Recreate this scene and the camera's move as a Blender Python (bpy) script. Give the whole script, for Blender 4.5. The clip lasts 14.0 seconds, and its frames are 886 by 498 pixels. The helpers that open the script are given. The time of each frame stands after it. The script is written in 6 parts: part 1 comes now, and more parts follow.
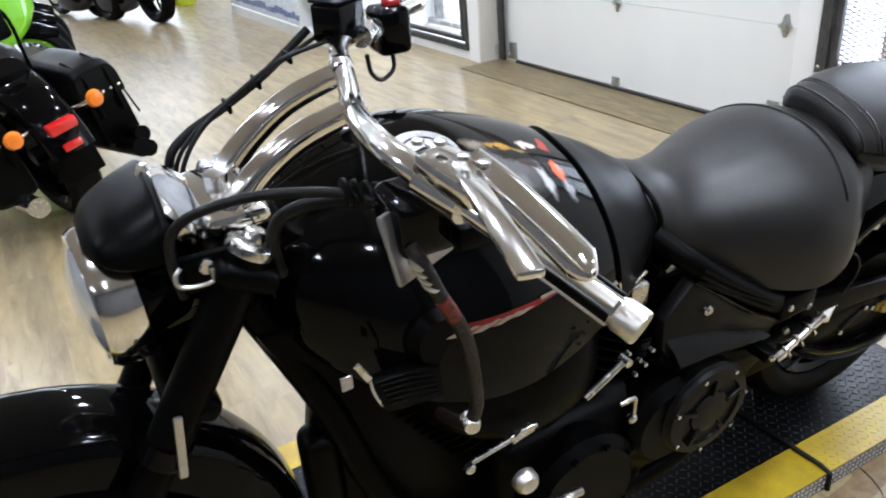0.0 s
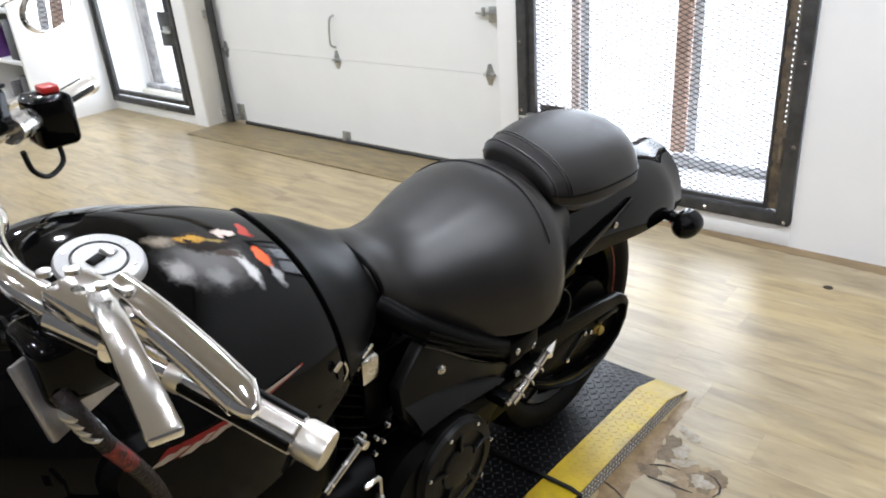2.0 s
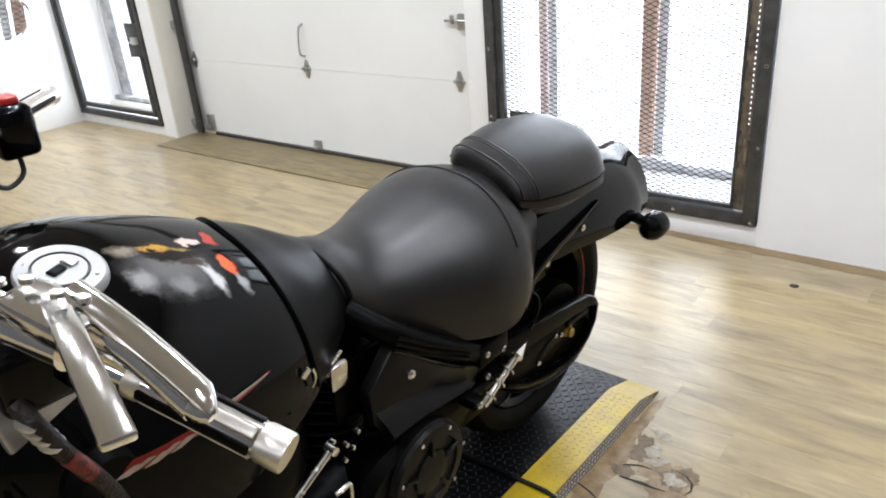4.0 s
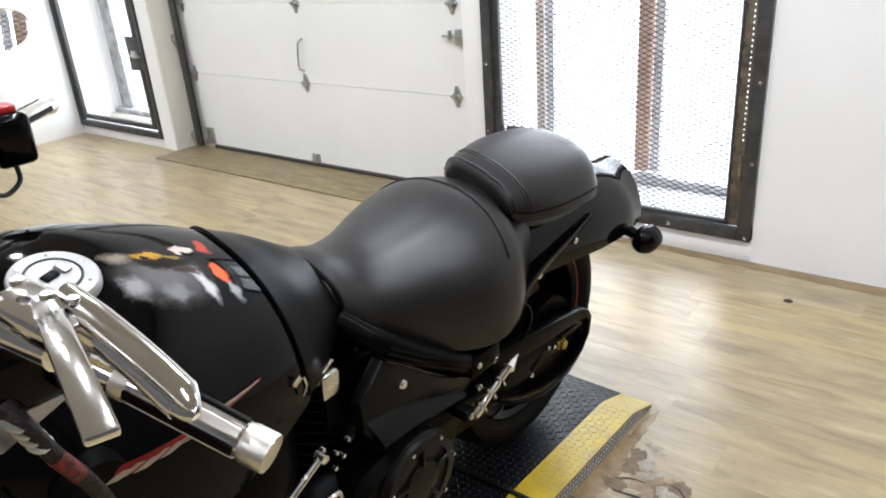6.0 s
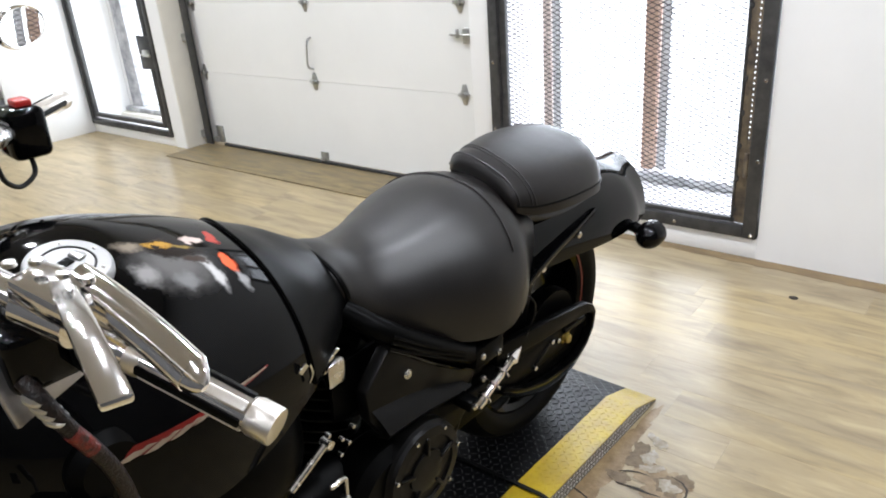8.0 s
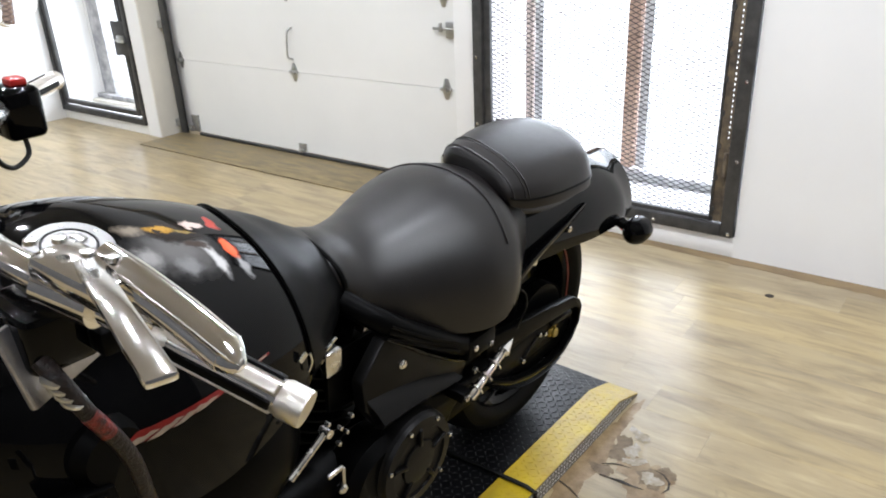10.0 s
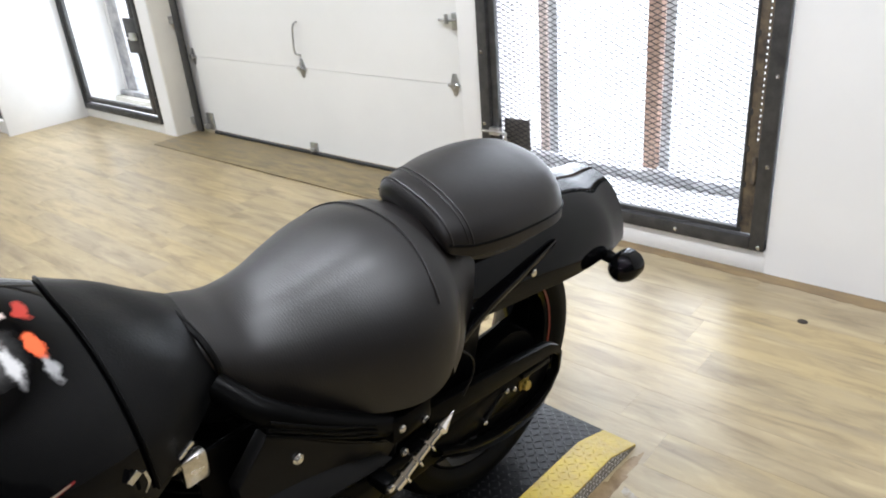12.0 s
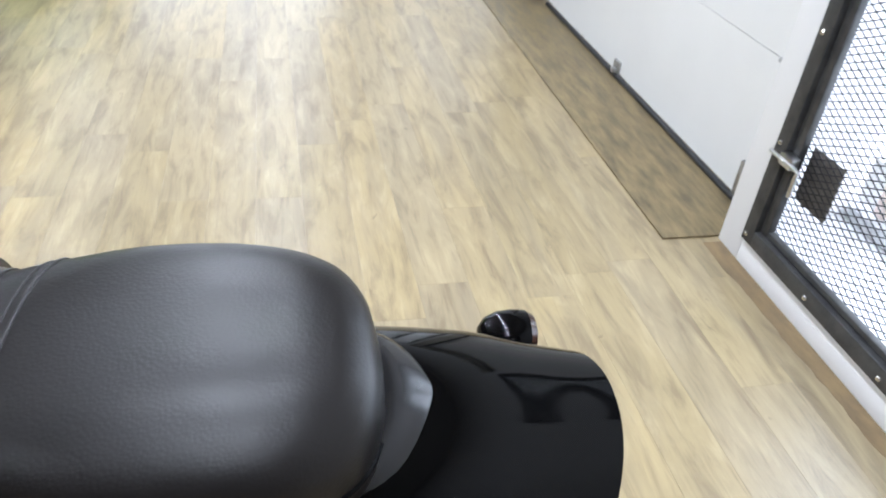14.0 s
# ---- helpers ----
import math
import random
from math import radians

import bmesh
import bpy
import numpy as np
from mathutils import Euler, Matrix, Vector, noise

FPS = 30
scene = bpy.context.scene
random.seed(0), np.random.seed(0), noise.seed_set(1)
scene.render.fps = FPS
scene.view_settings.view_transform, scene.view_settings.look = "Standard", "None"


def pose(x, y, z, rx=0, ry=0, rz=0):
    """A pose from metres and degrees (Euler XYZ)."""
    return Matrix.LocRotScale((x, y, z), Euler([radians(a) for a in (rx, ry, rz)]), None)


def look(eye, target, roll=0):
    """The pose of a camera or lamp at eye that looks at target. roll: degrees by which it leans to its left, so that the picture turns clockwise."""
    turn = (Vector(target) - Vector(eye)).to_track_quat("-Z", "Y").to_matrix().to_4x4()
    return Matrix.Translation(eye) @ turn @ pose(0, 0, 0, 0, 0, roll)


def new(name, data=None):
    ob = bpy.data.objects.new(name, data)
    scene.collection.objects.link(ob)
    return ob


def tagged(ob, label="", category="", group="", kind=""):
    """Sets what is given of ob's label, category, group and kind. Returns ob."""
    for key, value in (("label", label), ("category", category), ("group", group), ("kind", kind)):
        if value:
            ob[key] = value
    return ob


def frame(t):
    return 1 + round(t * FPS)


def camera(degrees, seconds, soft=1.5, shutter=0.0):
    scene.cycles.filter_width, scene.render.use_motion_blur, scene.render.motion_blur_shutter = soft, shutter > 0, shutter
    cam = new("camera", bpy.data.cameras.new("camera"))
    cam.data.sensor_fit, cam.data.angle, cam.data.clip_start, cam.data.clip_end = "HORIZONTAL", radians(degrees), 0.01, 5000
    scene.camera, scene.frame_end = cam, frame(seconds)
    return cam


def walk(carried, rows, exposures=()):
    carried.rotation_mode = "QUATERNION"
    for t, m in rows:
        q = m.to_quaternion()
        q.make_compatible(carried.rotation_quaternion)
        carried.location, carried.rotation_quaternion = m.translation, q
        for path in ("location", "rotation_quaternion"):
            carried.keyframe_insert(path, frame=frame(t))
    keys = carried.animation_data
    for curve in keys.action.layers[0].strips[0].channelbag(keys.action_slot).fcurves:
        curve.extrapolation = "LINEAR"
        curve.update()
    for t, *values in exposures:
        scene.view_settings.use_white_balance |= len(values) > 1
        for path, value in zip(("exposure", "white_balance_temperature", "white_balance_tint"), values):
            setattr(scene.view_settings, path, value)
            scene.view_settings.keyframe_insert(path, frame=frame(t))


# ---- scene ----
cam = camera(61.8, 14.0, 1.9, 0.15)
PATH = [
    (0, (0.339, 0.301, 1.355), (1.188, 1.861, 0.436), -5.4),
    (0.5, (0.387, 0.31, 1.356), (1.427, 1.765, 0.46), -5.2),
    (1, (0.418, 0.312, 1.36), (1.601, 1.66, 0.475), -4.8),
    (1.5, (0.436, 0.308, 1.364), (1.737, 1.556, 0.498), -4.5),
    (2, (0.45, 0.306, 1.369), (1.815, 1.495, 0.519), -4.5),
    (2.5, (0.454, 0.304, 1.369), (1.853, 1.47, 0.543), -4.6),
    (3, (0.451, 0.297, 1.365), (1.851, 1.45, 0.522), -4.6),
    (3.5, (0.453, 0.292, 1.366), (1.859, 1.437, 0.523), -4.8),
    (6, (0.449, 0.27, 1.363), (1.878, 1.419, 0.564), -4.3),
    (6.5, (0.442, 0.26, 1.362), (1.867, 1.415, 0.564), -4.1),
    (7, (0.437, 0.251, 1.364), (1.856, 1.419, 0.575), -4.3),
    (7.5, (0.436, 0.245, 1.362), (1.85, 1.416, 0.569), -4.5),
    (10, (0.398, 0.286, 1.353), (1.858, 1.386, 0.541), -2.5),
    (10.5, (0.395, 0.302, 1.358), (1.895, 1.357, 0.559), -2.7),
    (11, (0.406, 0.314, 1.374), (1.937, 1.353, 0.616), -4.5),
    (11.5, (0.551, 0.312, 1.348), (2.015, 1.361, 0.478), -5.7),
    (12, (0.78, 0.27, 1.36), (2.126, 1.48, 0.509), -4.9),
    (12.5, (1.017, 0.336, 1.335), (2.254, 1.584, 0.38), -3.2),
    (13, (1.308, 0.357, 1.402), (2.353, 1.744, 0.410), -7.7),
    (13.5, (1.724, 0.376, 1.379), (2.423, 2.004, 0.451), -2.7),
    (14, (1.986, 0.632, 1.338), (2.393, 2.208, 0.175), 5.3),
]
walk(cam, [(t, look(eye, target, roll)) for t, eye, target, roll in PATH], [(0, -0.07, 6110, 13), (1.0, -0.11, 6260, 13), (3.0, -0.12, 6480, 13), (11.5, -0.11, 6510, 13), (12.5, -0.08, 6410, 13), (13.0, 0.02, 6260, 13), (13.5, 0.05, 6160, 13), (14.0, 0.01, 6010, 13)])

# ---- world and lights ----
world = bpy.data.worlds.new("world")
scene.world = world
world.use_nodes = True
_wn = world.node_tree
_sky = _wn.nodes.new("ShaderNodeTexSky")
_sky.sky_type, _sky.sun_disc = "NISHITA", False
_sky.sun_elevation, _sky.sun_rotation = radians(40), radians(100)
_wn.links.new(_sky.outputs[0], _wn.nodes["Background"].inputs[0])
_wn.nodes["Background"].inputs[1].default_value = 0.12

CEIL = 3.25
LAMPS = [(x, y) for x in (-2.9, -0.5) for y in (-1.6, 0.75, 3.1, 5.45, 7.8, 10.2)] + [(1.9, y) for y in (-1.6, -0.45, 0.7, 1.85, 3.0, 4.15, 5.3, 7.8, 10.2)]
for lx, ly in LAMPS:
    ld = bpy.data.lights.new("ceiling_lamp", "AREA")
    ld.shape, ld.size, ld.energy, ld.color = "DISK", 0.13, 34.0 if lx > 0 else 29.5, (0.895, 0.955, 1.03)
    lo = new("ceiling_lamp", ld)
    lo.location = (lx, ly, CEIL - 0.035)

# daylight standing in the three glazed openings: mesh gate, barred window, shop front
for name, at, turn, wide, high, watts in (("gate_daylight", (3.92, 1.66, 1.16), 90, 1.30, 2.0, 68.0), ("window_daylight", (3.92, 5.70, 1.16), 90, 0.95, 2.0, 40.0), ("shop_front_daylight", (1.3, 13.04, 1.45), 180, 3.2, 2.3, 100.0)):
    ld = bpy.data.lights.new(name, "AREA")
    ld.shape, ld.size, ld.size_y, ld.energy, ld.color = "RECTANGLE", wide, high, watts, (0.80, 0.90, 1.0)
    lo = new(name, ld)
    lo.matrix_world = Matrix.Translation(at) @ Matrix.Rotation(radians(turn), 4, "Z") @ Matrix.Rotation(radians(90), 4, "X")

# ---- materials ----


def mat(name, color, rough=0.5, metal=0.0, coat=0.0, var=0.0, scale=8.0, bump=0.0, bscale=200.0, var2=None, spec=0.5, stretch=(1, 1, 1), rvar=0.0):
    m = bpy.data.materials.new(name)
    m.use_nodes = True
    nt = m.node_tree
    b = nt.nodes["Principled BSDF"]
    b.inputs["Base Color"].default_value = (*color, 1)
    b.inputs["Roughness"].default_value = rough
    b.inputs["Metallic"].default_value = metal
    b.inputs["Coat Weight"].default_value = coat
    b.inputs["Coat Roughness"].default_value = 0.04
    b.inputs["Specular IOR Level"].default_value = spec
    tc = nt.nodes.new("ShaderNodeTexCoord")
    mp = nt.nodes.new("ShaderNodeMapping")
    mp.inputs["Scale"].default_value = stretch
    nt.links.new(tc.outputs["Object"], mp.inputs[0])
    if var or rvar:
        n = nt.nodes.new("ShaderNodeTexNoise")
        n.inputs["Scale"].default_value, n.inputs["Detail"].default_value, n.inputs["Roughness"].default_value = scale, 8, 0.62
        nt.links.new(mp.outputs[0], n.inputs["Vector"])
        if var:
            r = nt.nodes.new("ShaderNodeValToRGB")
            c2 = var2 or tuple(c * (1 - var) for c in color)
            r.color_ramp.elements[0].position, r.color_ramp.elements[1].position = 0.35, 0.65
            r.color_ramp.elements[0].color, r.color_ramp.elements[1].color = (*c2, 1), (*color, 1)
            nt.links.new(n.outputs["Fac"], r.inputs[0])
            nt.links.new(r.outputs[0], b.inputs["Base Color"])
        if rvar:
            mr = nt.nodes.new("ShaderNodeMapRange")
            mr.inputs[1].default_value, mr.inputs[2].default_value = 0.3, 0.7
            mr.inputs[3].default_value, mr.inputs[4].default_value = max(0.0, rough - rvar), rough + rvar
            nt.links.new(n.outputs["Fac"], mr.inputs[0])
            nt.links.new(mr.outputs[0], b.inputs["Roughness"])
    if bump:
        n2 = nt.nodes.new("ShaderNodeTexNoise")
        n2.inputs["Scale"].default_value, n2.inputs["Detail"].default_value = bscale, 4
        nt.links.new(mp.outputs[0], n2.inputs["Vector"])
        bp = nt.nodes.new("ShaderNodeBump")
        bp.inputs["Strength"].default_value, bp.inputs["Distance"].default_value = bump, 0.002
        nt.links.new(n2.outputs["Fac"], bp.inputs["Height"])
        nt.links.new(bp.outputs[0], b.inputs["Normal"])
    return m


def glow(name, color, strength):
    m = bpy.data.materials.new(name)
    m.use_nodes = True
    b = m.node_tree.nodes["Principled BSDF"]
    b.inputs["Base Color"].default_value = (*color, 1)
    b.inputs["Emission Color"].default_value = (*color, 1)
    b.inputs["Emission Strength"].default_value = strength
    return m


CHROME = mat("chrome", (0.88, 0.86, 0.83), 0.10, 1.0, rvar=0.03, scale=30, bump=0.02, bscale=60)
CHROME_DULL = mat("worn_chrome", (0.72, 0.70, 0.67), 0.22, 1.0, var=0.25, scale=60, rvar=0.1, bump=0.05, bscale=150)
GLOSS = mat("gloss_black_paint", (0.0015, 0.0015, 0.0016), 0.06, 0.0, 0.0, rvar=0.03, scale=20, spec=0.15)
SATIN = mat("satin_black", (0.0015, 0.0015, 0.0015), 0.36, 0.0, 0.0, var=0.4, scale=25, bump=0.08, bscale=300, rvar=0.08, spec=0.055)
ENGINE = mat("black_engine_casting", (0.0015, 0.0015, 0.0015), 0.36, 0.0, var=0.5, scale=30, bump=0.2, bscale=500, spec=0.06)
RUBBER = mat("tyre_rubber", (0.003, 0.003, 0.003), 0.55, spec=0.1, var=0.35, scale=40, bump=0.2, bscale=250)
HOSE = mat("black_hose", (0.005, 0.005, 0.005), 0.42, spec=0.2, bump=0.3, bscale=500, var=0.3, scale=90)
SILVER = mat("brushed_silver", (0.62, 0.62, 0.61), 0.3, 1.0, var=0.15, scale=40, bump=0.06, bscale=300)
BOLT = mat("zinc_bolt", (0.70, 0.69, 0.66), 0.22, 1.0, var=0.2, scale=90)
COVERM = mat("satin_black_plastic", (0.0040, 0.0038, 0.0036), 0.38, var=0.4, scale=25, bump=0.08, bscale=300, rvar=0.08, spec=0.15)
GRIPM = mat("satin_silver", (0.80, 0.76, 0.70), 0.38, 1.0, var=0.1, scale=40, rvar=0.06)
RED = mat("red_paint", (0.45, 0.02, 0.015), 0.3, var=0.2, scale=30)
REDORANGE = mat("red_orange_stripe", (0.27, 0.05, 0.03), 0.4, var=0.2, scale=60)
BEIGE = mat("pale_emblem", (0.36, 0.29, 0.22), 0.3, 0.4, var=0.2, scale=60)
AMBER = mat("amber_lens", (0.85, 0.22, 0.02), 0.12, coat=0.6)
REDLENS = mat("red_lens", (0.62, 0.012, 0.012), 0.1, coat=0.8)
SMOKED = mat("smoked_lens", (0.03, 0.012, 0.006), 0.12, spec=0.3)
PADBASE = mat("gloss_black_plastic", (0.004, 0.004, 0.005), 0.24, coat=0.1, rvar=0.04, scale=30)
BRASS = mat("yellow_zinc", (0.42, 0.30, 0.07), 0.35, 0.7, var=0.3, scale=90)
GREEN = mat("lime_green_paint", (0.22, 0.62, 0.02), 0.2, coat=0.8, var=0.1, scale=10)
WALLM = mat("white_wall_paint", (0.83, 0.825, 0.81), 0.55, var=0.05, scale=1.3, bump=0.12, bscale=130)
REVEAL = mat("cream_reveal_paint", (0.74, 0.71, 0.63), 0.6, var=0.09, scale=3, bump=0.15, bscale=90)
CEILM = mat("beige_grey_ceiling", (0.40, 0.375, 0.35), 0.8, var=0.06, scale=2, bump=0.2, bscale=60)
DOORM = mat("white_door_steel", (0.77, 0.765, 0.735), 0.38, var=0.04, scale=2.0, bump=0.05, bscale=40, rvar=0.06)
SHELFM = mat("white_melamine", (0.80, 0.80, 0.79), 0.4, var=0.05, scale=4, bump=0.05, bscale=80)
STEELG = mat("galvanised_steel", (0.55, 0.55, 0.54), 0.35, 0.9, var=0.3, scale=50, bump=0.05, bscale=200)
IRON = mat("dark_angle_iron", (0.040, 0.040, 0.041), 0.5, 0.35, var=0.45, scale=14, bump=0.25, bscale=160, var2=(0.075, 0.074, 0.072))
# rusty steel; its paler brown also carries the light on the angle's inner face
LIT_RUST = mat("lit_rusty_steel", (0.20, 0.155, 0.10), 0.6, 0.2, var=0.5, scale=16, bump=0.3, bscale=160, var2=(0.06, 0.05, 0.045))
MESHM = mat("expanded_steel", (0.05, 0.05, 0.055), 0.5, 0.5, var=0.4, scale=9)
STONE = mat("grey_sill_stone", (0.55, 0.55, 0.55), 0.8, var=0.55, scale=9, bump=0.6, bscale=60, var2=(0.24, 0.24, 0.25))
BROWN = mat("brown_painted_post", (0.60, 0.40, 0.30), 0.6, var=0.25, scale=12, bump=0.2, bscale=80)
GREYP = mat("grey_post", (0.74, 0.74, 0.75), 0.6, var=0.3, scale=12, bump=0.2, bscale=80)
SEAL = mat("door_bottom_seal", (0.02, 0.02, 0.02), 0.6, var=0.3, scale=20)
YELLOW = mat("worn_yellow_paint", (0.50, 0.355, 0.008), 0.40, var=0.5, scale=13, bump=0.2, bscale=120, var2=(0.36, 0.245, 0.018), rvar=0.1)
PLATE = mat("black_tread_plate", (0.005, 0.0052, 0.006), 0.36, 0.0, var=0.5, scale=16, bump=0.1, bscale=160, rvar=0.1, spec=0.14)
# treads of the black plate, with their glint partly put into a paler colour
TREADM = mat("glinting_black_treads", (0.05, 0.05, 0.052), 0.28, 0.55, var=0.5, scale=30, spec=0.5)
# darker, duller base than the ALU treads that sit on it
SKIRT = mat("dull_aluminium", (0.26, 0.245, 0.22), 0.5, 0.5, var=0.5, scale=14, bump=0.2, bscale=160, var2=(0.15, 0.14, 0.12))
ALU = mat("tread_plate_aluminium", (0.86, 0.85, 0.82), 0.36, 0.45, var=0.35, scale=30, bump=0.1, bscale=200)
BLUE = mat("blue_label", (0.08, 0.13, 0.32), 0.4, var=0.2, scale=30)
CARTON = mat("white_carton", (0.74, 0.75, 0.78), 0.5, var=0.15, scale=20, var2=(0.55, 0.57, 0.62))
DARKBOX = mat("dark_box", (0.03, 0.028, 0.035), 0.5, var=0.4, scale=20)
PURPLE = mat("purple_box", (0.10, 0.03, 0.18), 0.45, var=0.3, scale=20)
HIVIS = mat("hi_vis_yellow", (0.65, 0.72, 0.03), 0.6, var=0.15, scale=30)
GLASSY = mat("headlight_glass", (0.75, 0.77, 0.78), 0.06, 0.6, coat=1.0)
MIRROR = mat("mirror_glass", (0.9, 0.9, 0.9), 0.02, 1.0)
OUTSIDE = glow("bright_overcast_outside", (0.93, 0.96, 1.0), 1.25)
STREET = glow("overcast_street_light", (0.93, 0.96, 1.0), 0.75)
DARKWALL = mat("dark_grey_wall_paint", (0.10, 0.10, 0.105), 0.6, var=0.2, scale=2, bump=0.15, bscale=90)


def leather(name, color, rough, ribs, spec=0.85):
    """Vinyl with a fine pebble grain; ribs: with faint pressed lines."""
    m = mat(name, color, rough, var=0.3, scale=7, rvar=0.05, spec=spec)
    nt = m.node_tree
    b = nt.nodes["Principled BSDF"]
    tc = nt.nodes.new("ShaderNodeTexCoord")
    v = nt.nodes.new("ShaderNodeTexVoronoi")
    v.inputs["Scale"].default_value = 300
    nt.links.new(tc.outputs["Object"], v.inputs["Vector"])
    bp = nt.nodes.new("ShaderNodeBump")
    bp.inputs["Strength"].default_value, bp.inputs["Distance"].default_value = 0.15, 0.001
    nt.links.new(v.outputs["Distance"], bp.inputs["Height"])
    n = nt.nodes.new("ShaderNodeTexNoise")
    n.inputs["Scale"].default_value, n.inputs["Detail"].default_value = 9, 3
    nt.links.new(tc.outputs["Object"], n.inputs["Vector"])
    bp2 = nt.nodes.new("ShaderNodeBump")
    bp2.inputs["Strength"].default_value, bp2.inputs["Distance"].default_value = 0.15, 0.005
    nt.links.new(n.outputs["Fac"], bp2.inputs["Height"])
    nt.links.new(bp2.outputs[0], bp.inputs["Normal"])
    last = bp
    if ribs:
        w = nt.nodes.new("ShaderNodeTexWave")
        w.inputs["Scale"].default_value, w.inputs["Distortion"].default_value = 70, 0.9
        nt.links.new(tc.outputs["Object"], w.inputs["Vector"])
        bp3 = nt.nodes.new("ShaderNodeBump")
        bp3.inputs["Strength"].default_value, bp3.inputs["Distance"].default_value = 0.07, 0.001
        nt.links.new(w.outputs["Fac"], bp3.inputs["Height"])
        nt.links.new(bp.outputs[0], bp3.inputs["Normal"])
        last = bp3
    nt.links.new(last.outputs[0], b.inputs["Normal"])
    return m


SEATM = leather("seat_vinyl", (0.0042, 0.0031, 0.0026), 0.40, True, 0.53)
PADM = leather("pillion_vinyl", (0.0052, 0.0038, 0.0033), 0.37, False, 0.37)
BIBM = leather("bib_vinyl", (0.0025, 0.0025, 0.0025), 0.36, False, 0.12)


def plank_material(name, island):
    """Vinyl wood planks: a tone of its own for each plank, long grain, knots and a soft sheen."""
    m = bpy.data.materials.new(name)
    m.use_nodes = True
    nt = m.node_tree
    b = nt.nodes["Principled BSDF"]
    if island:
        rnd = nt.nodes.new("ShaderNodeNewGeometry").outputs["Random Per Island"]
    else:
        rnd = nt.nodes.new("ShaderNodeObjectInfo").outputs["Random"]
    tc = nt.nodes.new("ShaderNodeNewGeometry")
    off = nt.nodes.new("ShaderNodeVectorMath")
    off.operation = "MULTIPLY_ADD"
    comb = nt.nodes.new("ShaderNodeCombineXYZ")
    for k in range(3):
        nt.links.new(rnd, comb.inputs[k])
    off.inputs[1].default_value = (37.0, 61.0, 17.0)
    nt.links.new(comb.outputs[0], off.inputs[0])
    nt.links.new(tc.outputs["Position"], off.inputs[2])

    def noise_at(scale, stretch, detail, rough):
        mp = nt.nodes.new("ShaderNodeMapping")
        mp.inputs["Scale"].default_value = stretch
        nt.links.new(off.outputs[0], mp.inputs[0])
        n = nt.nodes.new("ShaderNodeTexNoise")
        n.inputs["Scale"].default_value, n.inputs["Detail"].default_value, n.inputs["Roughness"].default_value = scale, detail, rough
        n.inputs["Distortion"].default_value = 0.6
        nt.links.new(mp.outputs[0], n.inputs["Vector"])
        return n.outputs["Fac"]

    tone = nt.nodes.new("ShaderNodeValToRGB")
    el = tone.color_ramp.elements
    el[0].position, el[0].color = 0.0, (0.330, 0.256, 0.134, 1)
    el[1].position, el[1].color = 1.0, (0.372, 0.290, 0.152, 1)
    for pos, col in ((0.25, (0.385, 0.304, 0.168, 1)), (0.5, (0.325, 0.258, 0.153, 1)), (0.75, (0.388, 0.298, 0.150, 1))):
        e = el.new(pos)
        e.color = col
    nt.links.new(rnd, tone.inputs[0])

    def mix(fac_socket, lo, hi, a, col, kind="MIX", amount=1.0):
        mr = nt.nodes.new("ShaderNodeMapRange")
        mr.inputs[1].default_value, mr.inputs[2].default_value = lo, hi
        mr.inputs[3].default_value, mr.inputs[4].default_value = 0.0, amount
        nt.links.new(fac_socket, mr.inputs[0])
        mx = nt.nodes.new("ShaderNodeMix")
        mx.data_type, mx.blend_type = "RGBA", kind
        nt.links.new(mr.outputs[0], mx.inputs[0])
        nt.links.new(a, mx.inputs[6])
        mx.inputs[7].default_value = (*col, 1)
        return mx.outputs[2]

    grain = noise_at(1.0, (52, 4.2, 1), 7, 0.64)
    broad = noise_at(1.0, (9, 1.3, 1), 4, 0.55)
    fine = noise_at(1.0, (190, 9, 1), 4, 0.6)
    patch = noise_at(1.0, (17, 3.2, 1), 6, 0.62)
    knots = noise_at(1.0, (26, 15, 1), 2, 0.5)
    c = mix(broad, 0.45, 0.70, tone.outputs[0], (0.225, 0.182, 0.122), amount=0.58)
    c = mix(patch, 0.50, 0.66, c, (0.165, 0.123, 0.070), amount=0.62)
    c = mix(patch, 0.46, 0.30, c, (0.50, 0.405, 0.235), amount=0.50)
    c = mix(grain, 0.54, 0.74, c, (0.120, 0.085, 0.048), amount=0.40)
    c = mix(fine, 0.52, 0.75, c, (0.17, 0.125, 0.070), amount=0.20)
    c = mix(knots, 0.73, 0.79, c, (0.09, 0.065, 0.040), amount=0.40)
    b.inputs["Specular IOR Level"].default_value = 0.62
    nt.links.new(c, b.inputs["Base Color"])
    mr = nt.nodes.new("ShaderNodeMapRange")
    mr.inputs[3].default_value, mr.inputs[4].default_value = 0.25, 0.40
    nt.links.new(broad, mr.inputs[0])
    nt.links.new(mr.outputs[0], b.inputs["Roughness"])
    bp = nt.nodes.new("ShaderNodeBump")
    bp.inputs["Strength"].default_value, bp.inputs["Distance"].default_value = 0.12, 0.0010
    nt.links.new(grain, bp.inputs["Height"])
    nt.links.new(bp.outputs[0], b.inputs["Normal"])
    return m


PLANK, PLANK_FAR = plank_material("vinyl_plank", False), plank_material("vinyl_plank_far", True)
PLYWOOD = mat("brown_plywood", (0.270, 0.205, 0.103), 0.5, var=0.7, scale=5, bump=0.3, bscale=50, var2=(0.120, 0.090, 0.046), stretch=(5, 1, 1), rvar=0.08)


